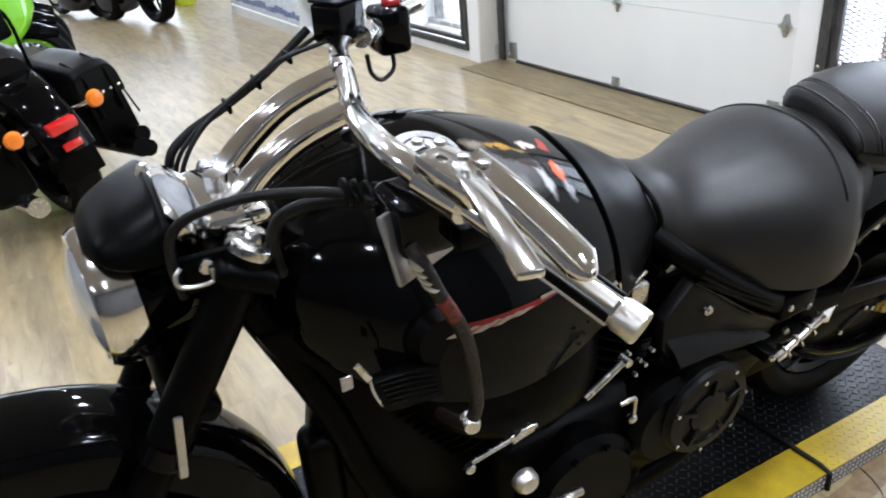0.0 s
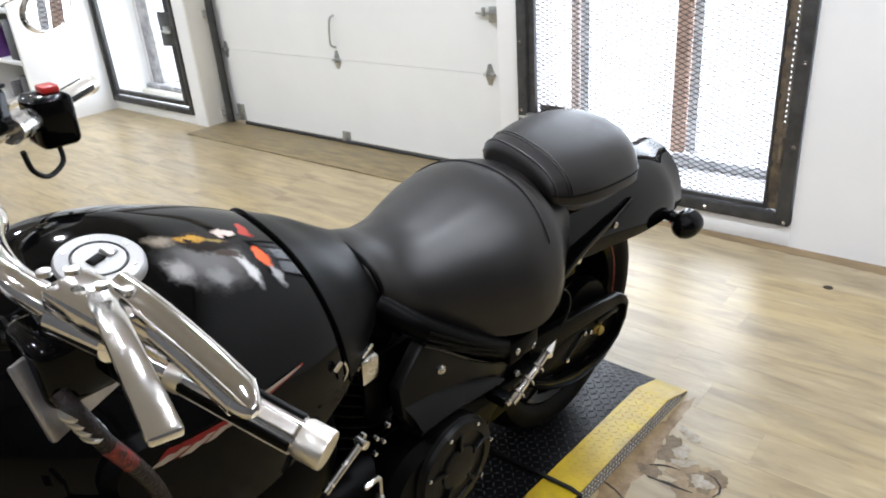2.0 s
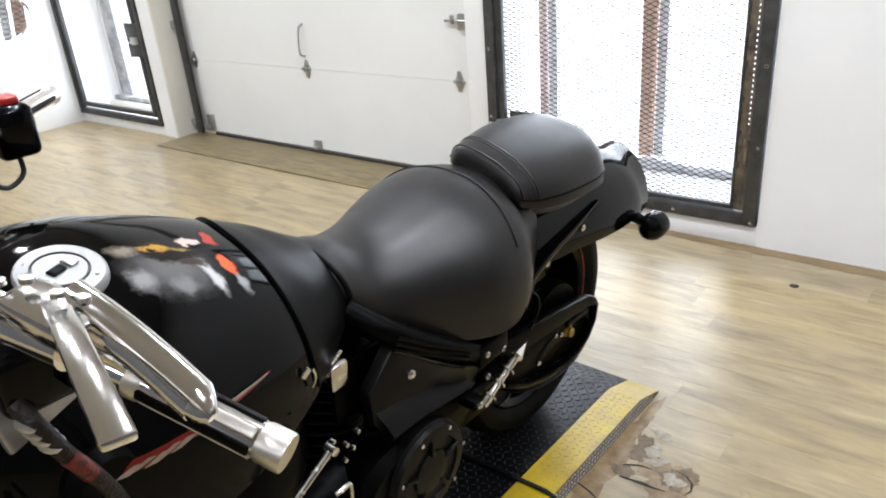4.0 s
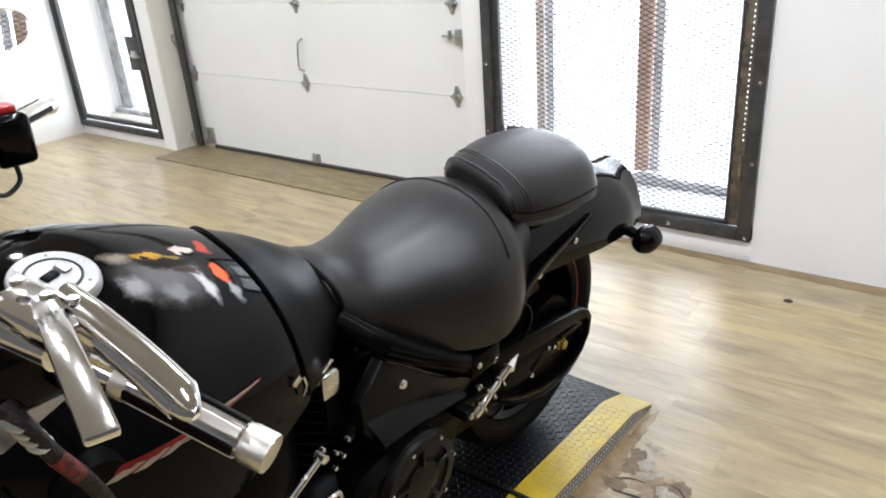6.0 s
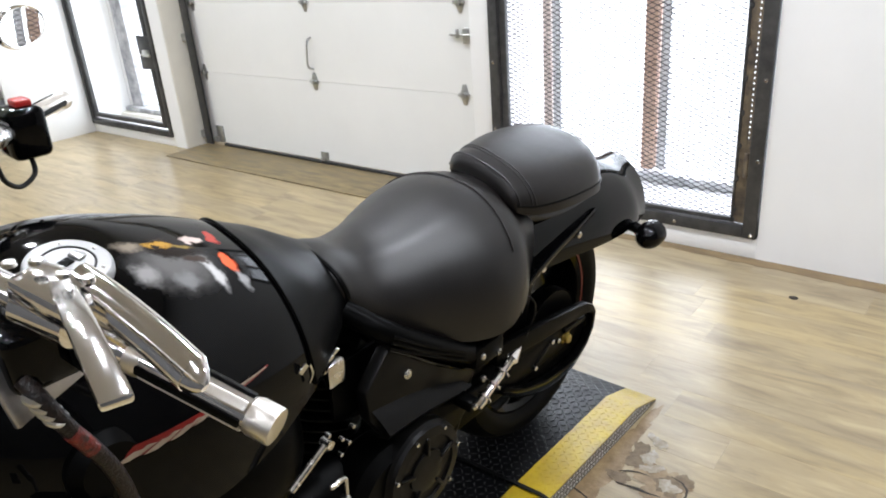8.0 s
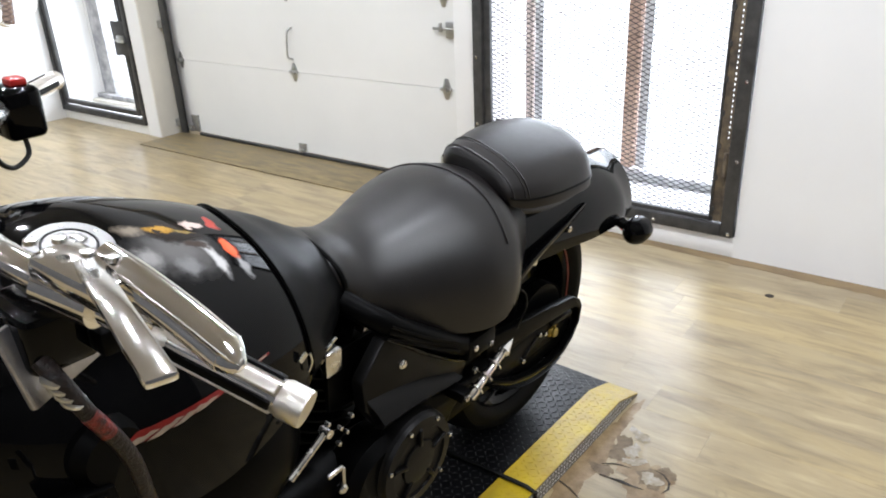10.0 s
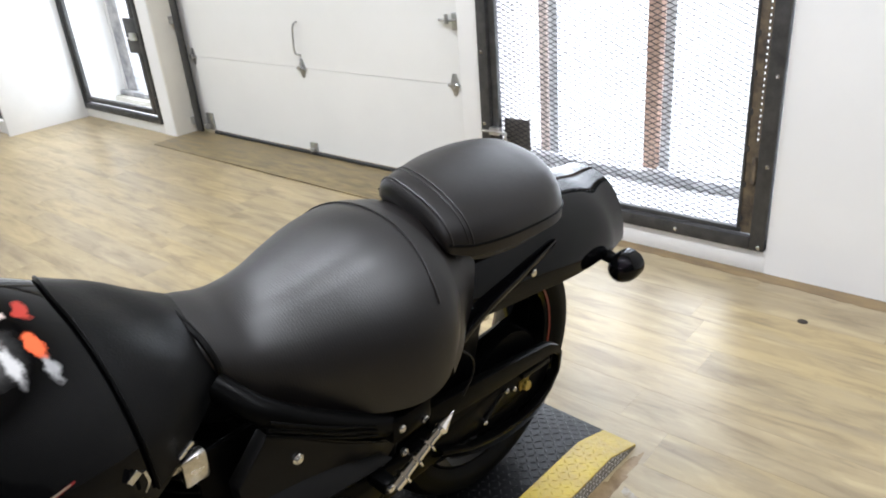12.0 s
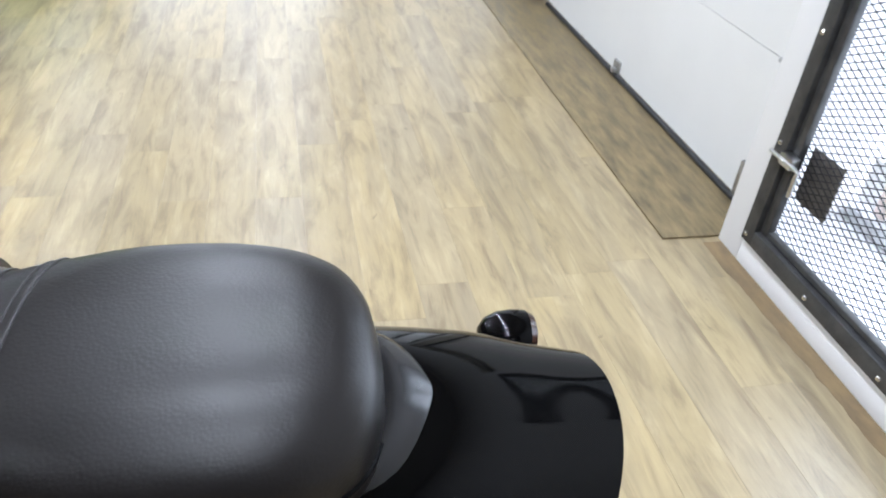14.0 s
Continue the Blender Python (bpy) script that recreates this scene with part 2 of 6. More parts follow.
def tank_paint():
    """Gloss black with an airbrushed motif of plain shapes: smoke, gold, white, red and orange patches."""
    m = mat("airbrushed_black_paint", (0.0015, 0.0015, 0.0016), 0.06, 0.0, 0.0, spec=0.16)
    nt = m.node_tree
    b = nt.nodes["Principled BSDF"]
    tc = nt.nodes.new("ShaderNodeTexCoord")
    n = nt.nodes.new("ShaderNodeTexNoise")
    n.inputs["Scale"].default_value, n.inputs["Detail"].default_value, n.inputs["Roughness"].default_value = 34, 6, 0.65
    nt.links.new(tc.outputs["Object"], n.inputs["Vector"])
    warp = nt.nodes.new("ShaderNodeVectorMath")
    warp.operation = "MULTIPLY_ADD"
    warp.inputs[1].default_value = (0.034, 0.034, 0.0)
    cen = nt.nodes.new("ShaderNodeVectorMath")
    cen.operation = "SUBTRACT"
    cen.inputs[1].default_value = (0.5, 0.5, 0.5)
    nt.links.new(n.outputs["Color"], cen.inputs[0])
    nt.links.new(cen.outputs[0], warp.inputs[0])
    nt.links.new(tc.outputs["Object"], warp.inputs[2])
    last = None
    for cu, cv, ru, rv, edge, col, amount in (
        (-1.000, -0.070, 0.085, 0.055, 0.9, (0.17, 0.165, 0.16), 0.80),
        (-1.050, -0.082, 0.026, 0.024, 0.8, (0.36, 0.35, 0.34), 0.75),
        (-0.998, -0.095, 0.024, 0.018, 0.8, (0.26, 0.26, 0.26), 0.7),
        (-0.950, -0.086, 0.014, 0.036, 0.7, (0.62, 0.61, 0.60), 0.85),
        (-0.910, -0.098, 0.009, 0.020, 0.7, (0.42, 0.42, 0.42), 0.75),
        (-1.040, -0.028, 0.030, 0.016, 0.7, (0.38, 0.32, 0.25), 0.6),
        (-0.985, -0.036, 0.048, 0.030, 0.35, (0.014, 0.010, 0.008), 1.0),
        (-1.000, -0.030, 0.026, 0.010, 0.5, (0.44, 0.24, 0.04), 0.95),
        (-0.968, -0.034, 0.022, 0.007, 0.6, (0.24, 0.17, 0.05), 0.85),
        (-1.008, -0.034, 0.008, 0.006, 0.4, (0.02, 0.012, 0.008), 1.0),
        (-0.994, -0.019, 0.020, 0.004, 0.5, (0.03, 0.02, 0.012), 0.9),
        (-0.962, -0.064, 0.026, 0.009, 0.5, (0.05, 0.035, 0.028), 0.95),
        (-0.940, -0.016, 0.020, 0.011, 0.4, (0.60, 0.48, 0.43), 0.95),
        (-0.902, -0.010, 0.013, 0.022, 0.5, (0.40, 0.045, 0.032), 0.9),
        (-0.912, -0.068, 0.012, 0.022, 0.4, (0.80, 0.13, 0.05), 1.0),
    ):
        sub = nt.nodes.new("ShaderNodeVectorMath")
        sub.operation = "SUBTRACT"
        sub.inputs[1].default_value = (cu, cv, 0)
        nt.links.new(warp.outputs[0], sub.inputs[0])
        sc = nt.nodes.new("ShaderNodeVectorMath")
        sc.operation = "MULTIPLY"
        sc.inputs[1].default_value = (1 / ru, 1 / rv, 0)
        nt.links.new(sub.outputs[0], sc.inputs[0])
        ln = nt.nodes.new("ShaderNodeVectorMath")
        ln.operation = "LENGTH"
        nt.links.new(sc.outputs[0], ln.inputs[0])
        mr = nt.nodes.new("ShaderNodeMapRange")
        mr.interpolation_type = "SMOOTHSTEP"
        mr.inputs[1].default_value, mr.inputs[2].default_value = 1.0, 1.0 - edge
        mr.inputs[3].default_value, mr.inputs[4].default_value = 0.0, amount
        nt.links.new(ln.outputs["Value"], mr.inputs[0])
        mx = nt.nodes.new("ShaderNodeMix")
        mx.data_type = "RGBA"
        nt.links.new(mr.outputs[0], mx.inputs[0])
        if last is None:
            mx.inputs[6].default_value = (0.0015, 0.0015, 0.0016, 1)
        else:
            nt.links.new(last, mx.inputs[6])
        mx.inputs[7].default_value = (*col, 1)
        last = mx.outputs[2]
    nt.links.new(last, b.inputs["Base Color"])
    return m


TANKM = tank_paint()

# ---- mesh helpers ----


def finish(name, bm, material, sharp=38):
    me = bpy.data.meshes.new(name)
    bmesh.ops.recalc_face_normals(bm, faces=bm.faces)
    bm.to_mesh(me)
    bm.free()
    for p in me.polygons:
        p.use_smooth = True
    me.set_sharp_from_angle(angle=radians(sharp))
    me.materials.append(material)
    return me


def thing(name, bm, material, label="", category="", group="", kind="", sharp=38):
    return tagged(new(name, finish(name, bm, material, sharp)), label, category, group, kind)


def empty(name, m, label="", category="", group="", kind=""):
    ob = new(name)
    ob.matrix_basis = m
    return tagged(ob, label, category, group, kind)


def part(name, bm, material, parent, label="", sharp=38):
    ob = new(name, finish(name, bm, material, sharp))
    ob.parent = parent
    if label:
        tagged(ob, label)
    return ob


def join(*bms):
    out = bms[0]
    for o in bms[1:]:
        me = bpy.data.meshes.new("tmp")
        o.to_mesh(me)
        o.free()
        out.from_mesh(me)
        bpy.data.meshes.remove(me)
    return out


def moved(bm, m):
    bmesh.ops.transform(bm, matrix=m, verts=bm.verts)
    return bm


def box(x0, x1, y0, y1, z0, z1, bevel=0.0, seg=2):
    bm = bmesh.new()
    bmesh.ops.create_cube(bm, size=1)
    for v in bm.verts:
        v.co = Vector(((x0, x1)[v.co.x > 0], (y0, y1)[v.co.y > 0], (z0, z1)[v.co.z > 0]))
    if bevel:
        bmesh.ops.bevel(bm, geom=bm.edges[:], offset=bevel, segments=seg, profile=0.5, affect="EDGES")
    return bm


def spline(pts, step=6):
    """Catmull-Rom through the points."""
    p = [Vector(q) for q in pts]
    if len(p) < 3:
        return p
    p = [2 * p[0] - p[1]] + p + [2 * p[-1] - p[-2]]
    out = []
    for a, b, c, d in zip(p, p[1:], p[2:], p[3:]):
        for k in range(step):
            t = k / step
            out.append(0.5 * (2 * b + (c - a) * t + (2 * a - 5 * b + 4 * c - d) * t * t + (3 * b - a - 3 * c + d) * t ** 3))
    return out + [p[-2]]


def tube(pts, radius, n=12, smooth=True, flat=1.0, step=6):
    """A round bar along points; radius may be a list over the smoothed path's ends; flat squashes it."""
    path = spline(pts, step) if smooth else [Vector(q) for q in pts]
    bm = bmesh.new()
    rings, side = [], None
    for i, q in enumerate(path):
        d = (path[min(i + 1, len(path) - 1)] - path[max(i - 1, 0)]).normalized()
        if side is None:
            side = d.orthogonal().normalized()
        side = (side - d * side.dot(d)).normalized()
        up = d.cross(side)
        f = i / (len(path) - 1)
        r = radius if not isinstance(radius, (list, tuple)) else radius[0] + (radius[-1] - radius[0]) * f
        rings.append([bm.verts.new(q + r * (math.cos(a) * side + flat * math.sin(a) * up)) for a in (2 * math.pi * k / n for k in range(n))])
    for a, b in zip(rings, rings[1:]):
        for k in range(n):
            bm.faces.new((a[k], a[(k + 1) % n], b[(k + 1) % n], b[k]))
    bm.faces.new(rings[0][::-1])
    bm.faces.new(rings[-1])
    return bm


def lathe(profile, n=32, closed=False):
    """Turns (radius, along) about the y axis."""
    bm = bmesh.new()
    rings = []
    for r, a in profile:
        if r < 1e-6:
            rings.append([bm.verts.new((0, a, 0))] * n)
        else:
            rings.append([bm.verts.new((r * math.cos(t), a, r * math.sin(t))) for t in (2 * math.pi * k / n for k in range(n))])
    pairs = list(zip(rings, rings[1:])) + ([(rings[-1], rings[0])] if closed else [])
    for a, b in pairs:
        for k in range(n):
            vs = []
            for v in (a[k], a[(k + 1) % n], b[(k + 1) % n], b[k]):
                if v not in vs:
                    vs.append(v)
            if len(vs) > 2:
                bm.faces.new(vs)
    return bm


def plate(outline, y0, y1, bevel=0.0):
    """A flat outline in x and z, thick along y."""
    bm = bmesh.new()
    f = bm.faces.new([bm.verts.new((x, y0, z)) for x, z in outline])
    ext = bmesh.ops.extrude_face_region(bm, geom=[f])
    bmesh.ops.translate(bm, vec=(0, y1 - y0, 0), verts=[g for g in ext["geom"] if isinstance(g, bmesh.types.BMVert)])
    if bevel:
        bmesh.ops.bevel(bm, geom=bm.edges[:], offset=bevel, segments=2, profile=0.5, affect="EDGES")
    return bm


def interp(stations, u):
    """Smooth values between stations (u, a, b, ...)."""
    us = [s[0] for s in stations]
    k = max(0, min(len(us) - 2, sum(1 for x in us if x <= u) - 1))
    p = [stations[max(0, k - 1)], stations[k], stations[k + 1], stations[min(len(us) - 1, k + 2)]]
    t = (u - us[k]) / (us[k + 1] - us[k])
    out = []
    for i in range(1, len(stations[0])):
        m1 = (p[2][i] - p[0][i]) / max(1e-6, p[2][0] - p[0][0]) * (us[k + 1] - us[k])
        m2 = (p[3][i] - p[1][i]) / max(1e-6, p[3][0] - p[1][0]) * (us[k + 1] - us[k])
        h = (2 * t ** 3 - 3 * t * t + 1, t ** 3 - 2 * t * t + t, -2 * t ** 3 + 3 * t * t, t ** 3 - t * t)
        out.append(h[0] * p[1][i] + h[1] * m1 + h[2] * p[2][i] + h[3] * m2)
    return out


def tilt(u):
    """How far the tank and the seat's nose rise towards the right side, for each metre across."""
    t = min(1.0, max(0.0, (-0.50 - u) / 0.20))
    return 0.25 * t * t * (3 - 2 * t)


def nose_tilt(u):
    return 0.6 * tilt(u)


def dome(stations, steps, n, power=2.2, belly=0.25, grow=0.0, closed=True, v0=0.0, lean=None):
    """A cushion or shell: stations (u, half width, top, bottom); each section is a rounded arch with a shallow belly."""
    bm = bmesh.new()
    rings = []
    a0, a1 = stations[0][0], stations[-1][0]
    for i in range(steps + 1):
        u = a0 + (a1 - a0) * i / steps
        hw, top, bot = interp(stations, u)
        hw, top = max(0.004, hw) + grow, top + grow
        ring = []
        for k in range(n + 1):
            a = math.pi * k / n
            c, s = math.cos(a), math.sin(a)
            ring.append(bm.verts.new((u, v0 - hw * math.copysign(abs(c) ** (2 / power), c), bot + (top - bot) * abs(s) ** (2 / power))))
        if closed:
            for k in range(1, n):
                a = math.pi * k / n
                ring.append(bm.verts.new((u, v0 + hw * math.cos(a) * 0.97, bot - belly * (top - bot) * math.sin(a) ** 0.6)))
        if lean:
            for v in ring:
                v.co.z += lean(u) * (v.co.y - v0)
        rings.append(ring)
    m = len(rings[0])
    for a, b in zip(rings, rings[1:]):
        for k in range(m if closed else m - 1):
            bm.faces.new((a[k], a[(k + 1) % m], b[(k + 1) % m], b[k]))
    if closed:
        bm.faces.new(rings[0][::-1])
        bm.faces.new(rings[-1])
    return bm


def settled(bm, v0, rise, skew=0.0):
    """Leans a part built about the middle plane: moved across by v0, rising towards the right, its front edge askew."""
    for v in bm.verts:
        a = v.co.y
        v.co.z += rise * a
        v.co.x += skew * a * min(1.0, max(0.0, (0.02 - v.co.x) / 0.2))
        v.co.y += v0
    return bm


def thicken(bm, t):
    bmesh.ops.recalc_face_normals(bm, faces=bm.faces)
    bmesh.ops.solidify(bm, geom=bm.faces[:], thickness=t)
    return bm


def disc_y(u, v, w, r, half, n=24, bevel=0.003):
    """A round plate or bolt head facing sideways."""
    return moved(lathe([(0, -half), (r - bevel, -half), (r, -half + bevel), (r, half - bevel), (r - bevel, half), (0, half)], n), Matrix.Translation((u, v, w)))


def bar_between(a, b, width, thick, bevel=0.003):
    """A flat bar from a to b."""
    a, b = Vector(a), Vector(b)
    d = b - a
    m = d.to_track_quat("X", "Z").to_matrix().to_4x4()
    m.translation = a
    return moved(box(0, d.length, -width / 2, width / 2, -thick / 2, thick / 2, bevel), m)

# ---- the hall ----
WX = 3.388          # face of the window wall
DX = 3.566          # face of the garage door
XW, YS, YN = -4.2, -3.2, 13.0

ground = empty("floor", Matrix(), "wood-look vinyl plank floor in beige and grey tones", "floor", kind="structure")
part("subfloor", box(XW, 3.75, YS, YN, -0.12, -0.004), PLANK_FAR, ground)
wall = thing("wall_south_pier", box(WX, WX + 0.36, YS, 1.012, 0, CEIL), WALLM, "white painted wall beside the mesh gate", "wall", kind="structure")
thing("wall_gate_pier", box(WX, WX + 0.36, 2.305, 2.42, 0, CEIL, 0.004), WALLM, "white painted pier between gate and garage door", "wall", kind="structure")
thing("wall_gate_sill", box(WX, WX + 0.26, 1.012, 2.305, 0, 0.088, 0.003), WALLM, "low white sill below the mesh gate", "wall", kind="structure")
thing("wall_gate_head", box(WX, WX + 0.36, 1.012, 2.305, 2.14, CEIL), WALLM, "white wall above the mesh gate", "wall", kind="structure")
thing("wall_door_head", box(WX, WX + 0.36, 2.42, 5.017, 2.35, CEIL), WALLM, "white wall above the garage door", "wall", kind="structure")
thing("wall_door_pier", box(WX, WX + 0.36, 5.017, 5.178, 0, CEIL, 0.004), REVEAL, "cream painted pier beside the garage door", "wall", kind="structure")
thing("wall_window_sill", box(WX, WX + 0.26, 5.178, 6.345, 0, 0.066, 0.003), WALLM, "low white sill below the barred window", "wall", kind="structure")
thing("wall_window_head", box(WX, WX + 0.36, 5.178, 6.345, 2.14, CEIL), WALLM, "white wall above the barred window", "wall", kind="structure")
thing("wall_north_part", box(WX, WX + 0.36, 6.345, YN, 0, CEIL), WALLM, "white wall behind the shelves", "wall", kind="structure")
thing("wall_north", box(XW, -0.4, YN, YN + 0.2, 0, CEIL), WALLM, "plain white end wall", "wall", kind="structure")
thing("wall_north_pier", box(3.0, WX, YN, YN + 0.2, 0, CEIL), WALLM, "plain white end wall pier", "wall", kind="structure")
thing("wall_north_sill", box(-0.4, 3.0, YN, YN + 0.2, 0, 0.25), WALLM, "low white sill of the shop front", "wall", kind="structure")
thing("wall_north_head", box(-0.4, 3.0, YN, YN + 0.2, 2.65, CEIL), WALLM, "white wall above the shop front", "wall", kind="structure")
thing("backdrop_north", box(-1.5, 4.0, YN + 0.6, YN + 0.65, 0, CEIL), STREET, "bright overexposed daylight outside", "backdrop", kind="structure")
thing("wall_south", box(XW, WX, YS - 0.2, YS, 0, CEIL), DARKWALL, "plain dark grey end wall", "wall", kind="structure")
thing("wall_west", box(XW - 0.2, XW, YS, YN, 0, CEIL), DARKWALL, "plain dark grey side wall", "wall", kind="structure")
thing("ceiling", box(XW, WX + 0.36, YS, YN, CEIL, CEIL + 0.15), CEILM, "plain beige grey ceiling", "ceiling", kind="structure")
thing("trim_pier_edge", box(WX - 0.004, WX, 5.03, 5.165, 0, CEIL), WALLM, "white face of the door pier", "trim", kind="structure")

# daylight outside the two openings
thing("backdrop", box(4.6, 4.65, -0.5, 8.0, -0.3, 3.2), OUTSIDE, "bright overexposed daylight outside", "backdrop", kind="structure")
thing("ground_outside", box(3.75, 4.6, -0.5, 8.0, -0.3, -0.12), mat("pale_concrete", (0.55, 0.55, 0.54), 0.8, var=0.2, scale=4, bump=0.3, bscale=40), "pale sunlit concrete outside", "ground", kind="structure")

# sectional garage door
JOINTS = (0.03, 0.535, 1.005, 1.475, 1.945, 2.4)
door = empty("garage_door", Matrix(), "white steel sectional garage door, closed", "garage door", kind="")
for z0, z1 in zip(JOINTS, JOINTS[1:]):
    pan = part("door_panel", box(DX, DX + 0.045, 2.40, 5.03, z0 + 0.001, z1 - 0.001), DOORM, door)
part("bottom_seal", tube([(DX - 0.006, 2.42, 0.016), (DX - 0.006, 4.80, 0.016)], 0.013, 10, False), SEAL, door, "black rubber bottom seal")
for y in (2.60, 3.754, 4.885):
    for z in JOINTS[1:4]:
        o = plate([(-0.028, -0.004), (-0.010, -0.055), (0.010, -0.055), (0.028, -0.004), (0.028, 0.004), (0.010, 0.055), (-0.010, 0.055), (-0.028, 0.004)], 0, 0.004, 0.0012)
        o = join(o, moved(lathe([(0, -0.034), (0.009, -0.034), (0.009, 0.034), (0, 0.034)], 12), Matrix.Translation((0, -0.006, 0)) @ Matrix.Rotation(radians(90), 4, "Z")))
        o = join(o, box(-0.012, 0.012, -0.022, -0.004, -0.014, 0.014, 0.003))
        h = part("hinge", moved(o, Matrix.Translation((DX - 0.004, y, z)) @ Matrix.Rotation(radians(-90), 4, "Z")), STEELG, door, "galvanised hinge plate")
part("pull_handle", tube([(DX - 0.002, 3.742, 0.80), (DX - 0.032, 3.744, 0.78), (DX - 0.036, 3.756, 0.70), (DX - 0.032, 3.762, 0.63), (DX - 0.002, 3.754, 0.61)], 0.006, 10), STEELG, door, "looped steel pull handle")
part("foot_bracket", join(box(DX - 0.012, DX, 3.72, 3.785, 0.026, 0.085, 0.003), box(DX - 0.03, DX - 0.012, 3.735, 3.77, 0.03, 0.05, 0.003)), STEELG, door, "galvanised lift bracket")
part("slide_bolt", join(box(DX - 0.022, DX, 2.50, 2.58, 0.80, 0.88, 0.004), tube([(DX - 0.02, 2.52, 0.845), (DX - 0.02, 2.66, 0.845)], 0.007, 10, False), box(DX - 0.036, DX - 0.018, 2.60, 2.615, 0.83, 0.875, 0.003)), STEELG, door, "galvanised slide bolt")
part("corner_bracket", join(box(DX - 0.014, DX, 4.80, 4.875, 0.03, 0.15, 0.003), moved(lathe([(0, -0.012), (0.022, -0.012), (0.022, 0.012), (0, 0.012)], 16), Matrix.Translation((DX - 0.03, 4.86, 0.055)))), STEELG, door, "galvanised corner bracket with roller")
part("corner_bracket", box(DX - 0.014, DX, 2.585, 2.65, 0.03, 0.165, 0.003), STEELG, door)
track = empty("door_track", Matrix(), "dark steel guide track at the door's side", "door track")
part("rail", join(box(DX - 0.052, DX - 0.047, 4.895, 4.965, 0.02, 2.33, 0.001), box(DX - 0.052, DX - 0.012, 4.960, 4.965, 0.02, 2.33, 0.001), box(DX - 0.052, DX - 0.036, 4.895, 4.900, 0.02, 2.33, 0.001)), IRON, track)
for z in (0.06, 0.75, 1.5):
    part("bracket", join(box(DX - 0.055, DX - 0.012, 4.967, 5.015, z, z + 0.05, 0.003), disc_y(DX - 0.03, 4.963, z + 0.025, 0.009, 0.008, 12)), STEELG, track, "galvanised track bracket")
thing("door_threshold", box(3.19, DX - 0.012, 2.428, 5.004, 0.0, 0.008, 0.003), PLYWOOD, "worn brown plywood strip along the garage door", "threshold", kind="structure")


def mesh_panel(y0, y1, z0, z1, x, wide=0.046, tall=0.0215, bar=0.0017):
    """Expanded steel: two families of slanting strands, slightly staggered in depth."""
    verts, faces = [], []
    slope = tall / wide
    for sgn in (1, -1):
        span = (y1 - y0) * slope
        count = int((z1 - z0 + span) / tall) + 2
        for k in range(count):
            c = z0 - span + k * tall if sgn > 0 else z0 + k * tall
            pts = []
            for y in (y0, y1):
                pts.append((y, c + sgn * slope * (y - y0)))
            (ya, za), (yb, zb) = pts
            lo, hi = 0.0, 1.0
            dz = zb - za
            for lim, s in ((z0, 1), (z1, -1)):
                f = (lim - za) / dz
                if s * dz > 0:
                    lo = max(lo, f)
                else:
                    hi = min(hi, f)
            if hi - lo < 0.004:
                continue
            a = (ya + (yb - ya) * lo, za + dz * lo)
            b = (ya + (yb - ya) * hi, za + dz * hi)
            i = len(verts)
            xo = x + (0.0008 if sgn > 0 else -0.0008)
            for yy, zz in (a, b):
                verts += [(xo - 0.0011, yy, zz - bar), (xo + 0.0011, yy, zz - bar), (xo + 0.0011, yy, zz + bar), (xo - 0.0011, yy, zz + bar)]
            faces += [(i, i + 1, i + 5, i + 4), (i + 1, i + 2, i + 6, i + 5), (i + 2, i + 3, i + 7, i + 6), (i + 3, i, i + 4, i + 7)]
    me = bpy.data.meshes.new("mesh_panel")
    me.from_pydata(verts, [], faces)
    me.materials.append(MESHM)
    return me


def bolt_on_wall(parent, y, z, x, r=0.0085):
    part("bolt", moved(lathe([(0, -0.006), (r * 0.6, -0.006), (r, -0.002), (r, 0.003), (0, 0.003)], 10), Matrix.Translation((x, y, z)) @ Matrix.Rotation(radians(-90), 4, "Z")), BOLT, parent)


# mesh security gate in the wide opening
gate = empty("security_gate", Matrix(), "dark steel security gate with expanded mesh, closed", "gate")
part("side_bar", box(WX - 0.014, WX + 0.03, 1.018, 1.072, 0.09, 2.13, 0.003), IRON, gate)
part("side_bar", box(WX - 0.014, WX + 0.03, 2.252, 2.302, 0.09, 2.13, 0.003), IRON, gate)
part("bottom_bar", box(WX - 0.014, WX + 0.03, 1.073, 2.251, 0.09, 0.142, 0.003), IRON, gate)
part("top_bar", box(WX - 0.014, WX + 0.03, 1.073, 2.251, 2.075, 2.13, 0.003), IRON, gate)
part("leaf_stile", box(WX + 0.008, WX + 0.014, 1.0725, 1.0845, 0.146, 2.07, 0.001), LIT_RUST, gate, "rusty inner stile, coloured paler as a lit face")
part("stile_bridge", join(box(WX + 0.009, WX + 0.013, 1.0846, 1.0894, 0.147, 0.50), *[box(WX + 0.009, WX + 0.013, 1.0846, 1.0894, 0.512 + 0.0215 * k, 0.522 + 0.0215 * k) for k in range(72)]), LIT_RUST, gate, "perforated joint of the stile")
part("edge_angle", box(WX + 0.002, WX + 0.028, 1.1205, 1.130, 0.146, 2.07, 0.002), IRON, gate)
for k in range(13):
    for y in (1.0725, 1.117):
        part("weld", moved(lathe([(0, -0.004), (0.005, -0.003), (0.006, 0.002), (0, 0.003)], 8), Matrix.Translation((WX + 0.006, y, 0.20 + 0.135 * k)) @ Matrix.Rotation(radians(-90), 4, "Z") @ Matrix.Diagonal((1, 1, 2.2, 1))), IRON, gate)
part("leaf_stile", box(WX + 0.008, WX + 0.014, 1.0895, 1.120, 0.146, 2.07, 0.001), LIT_RUST, gate, "rusty inner stile, coloured paler as a lit face")
part("leaf_stile", box(WX + 0.002, WX + 0.026, 2.214, 2.248, 0.146, 2.07, 0.003), IRON, gate)
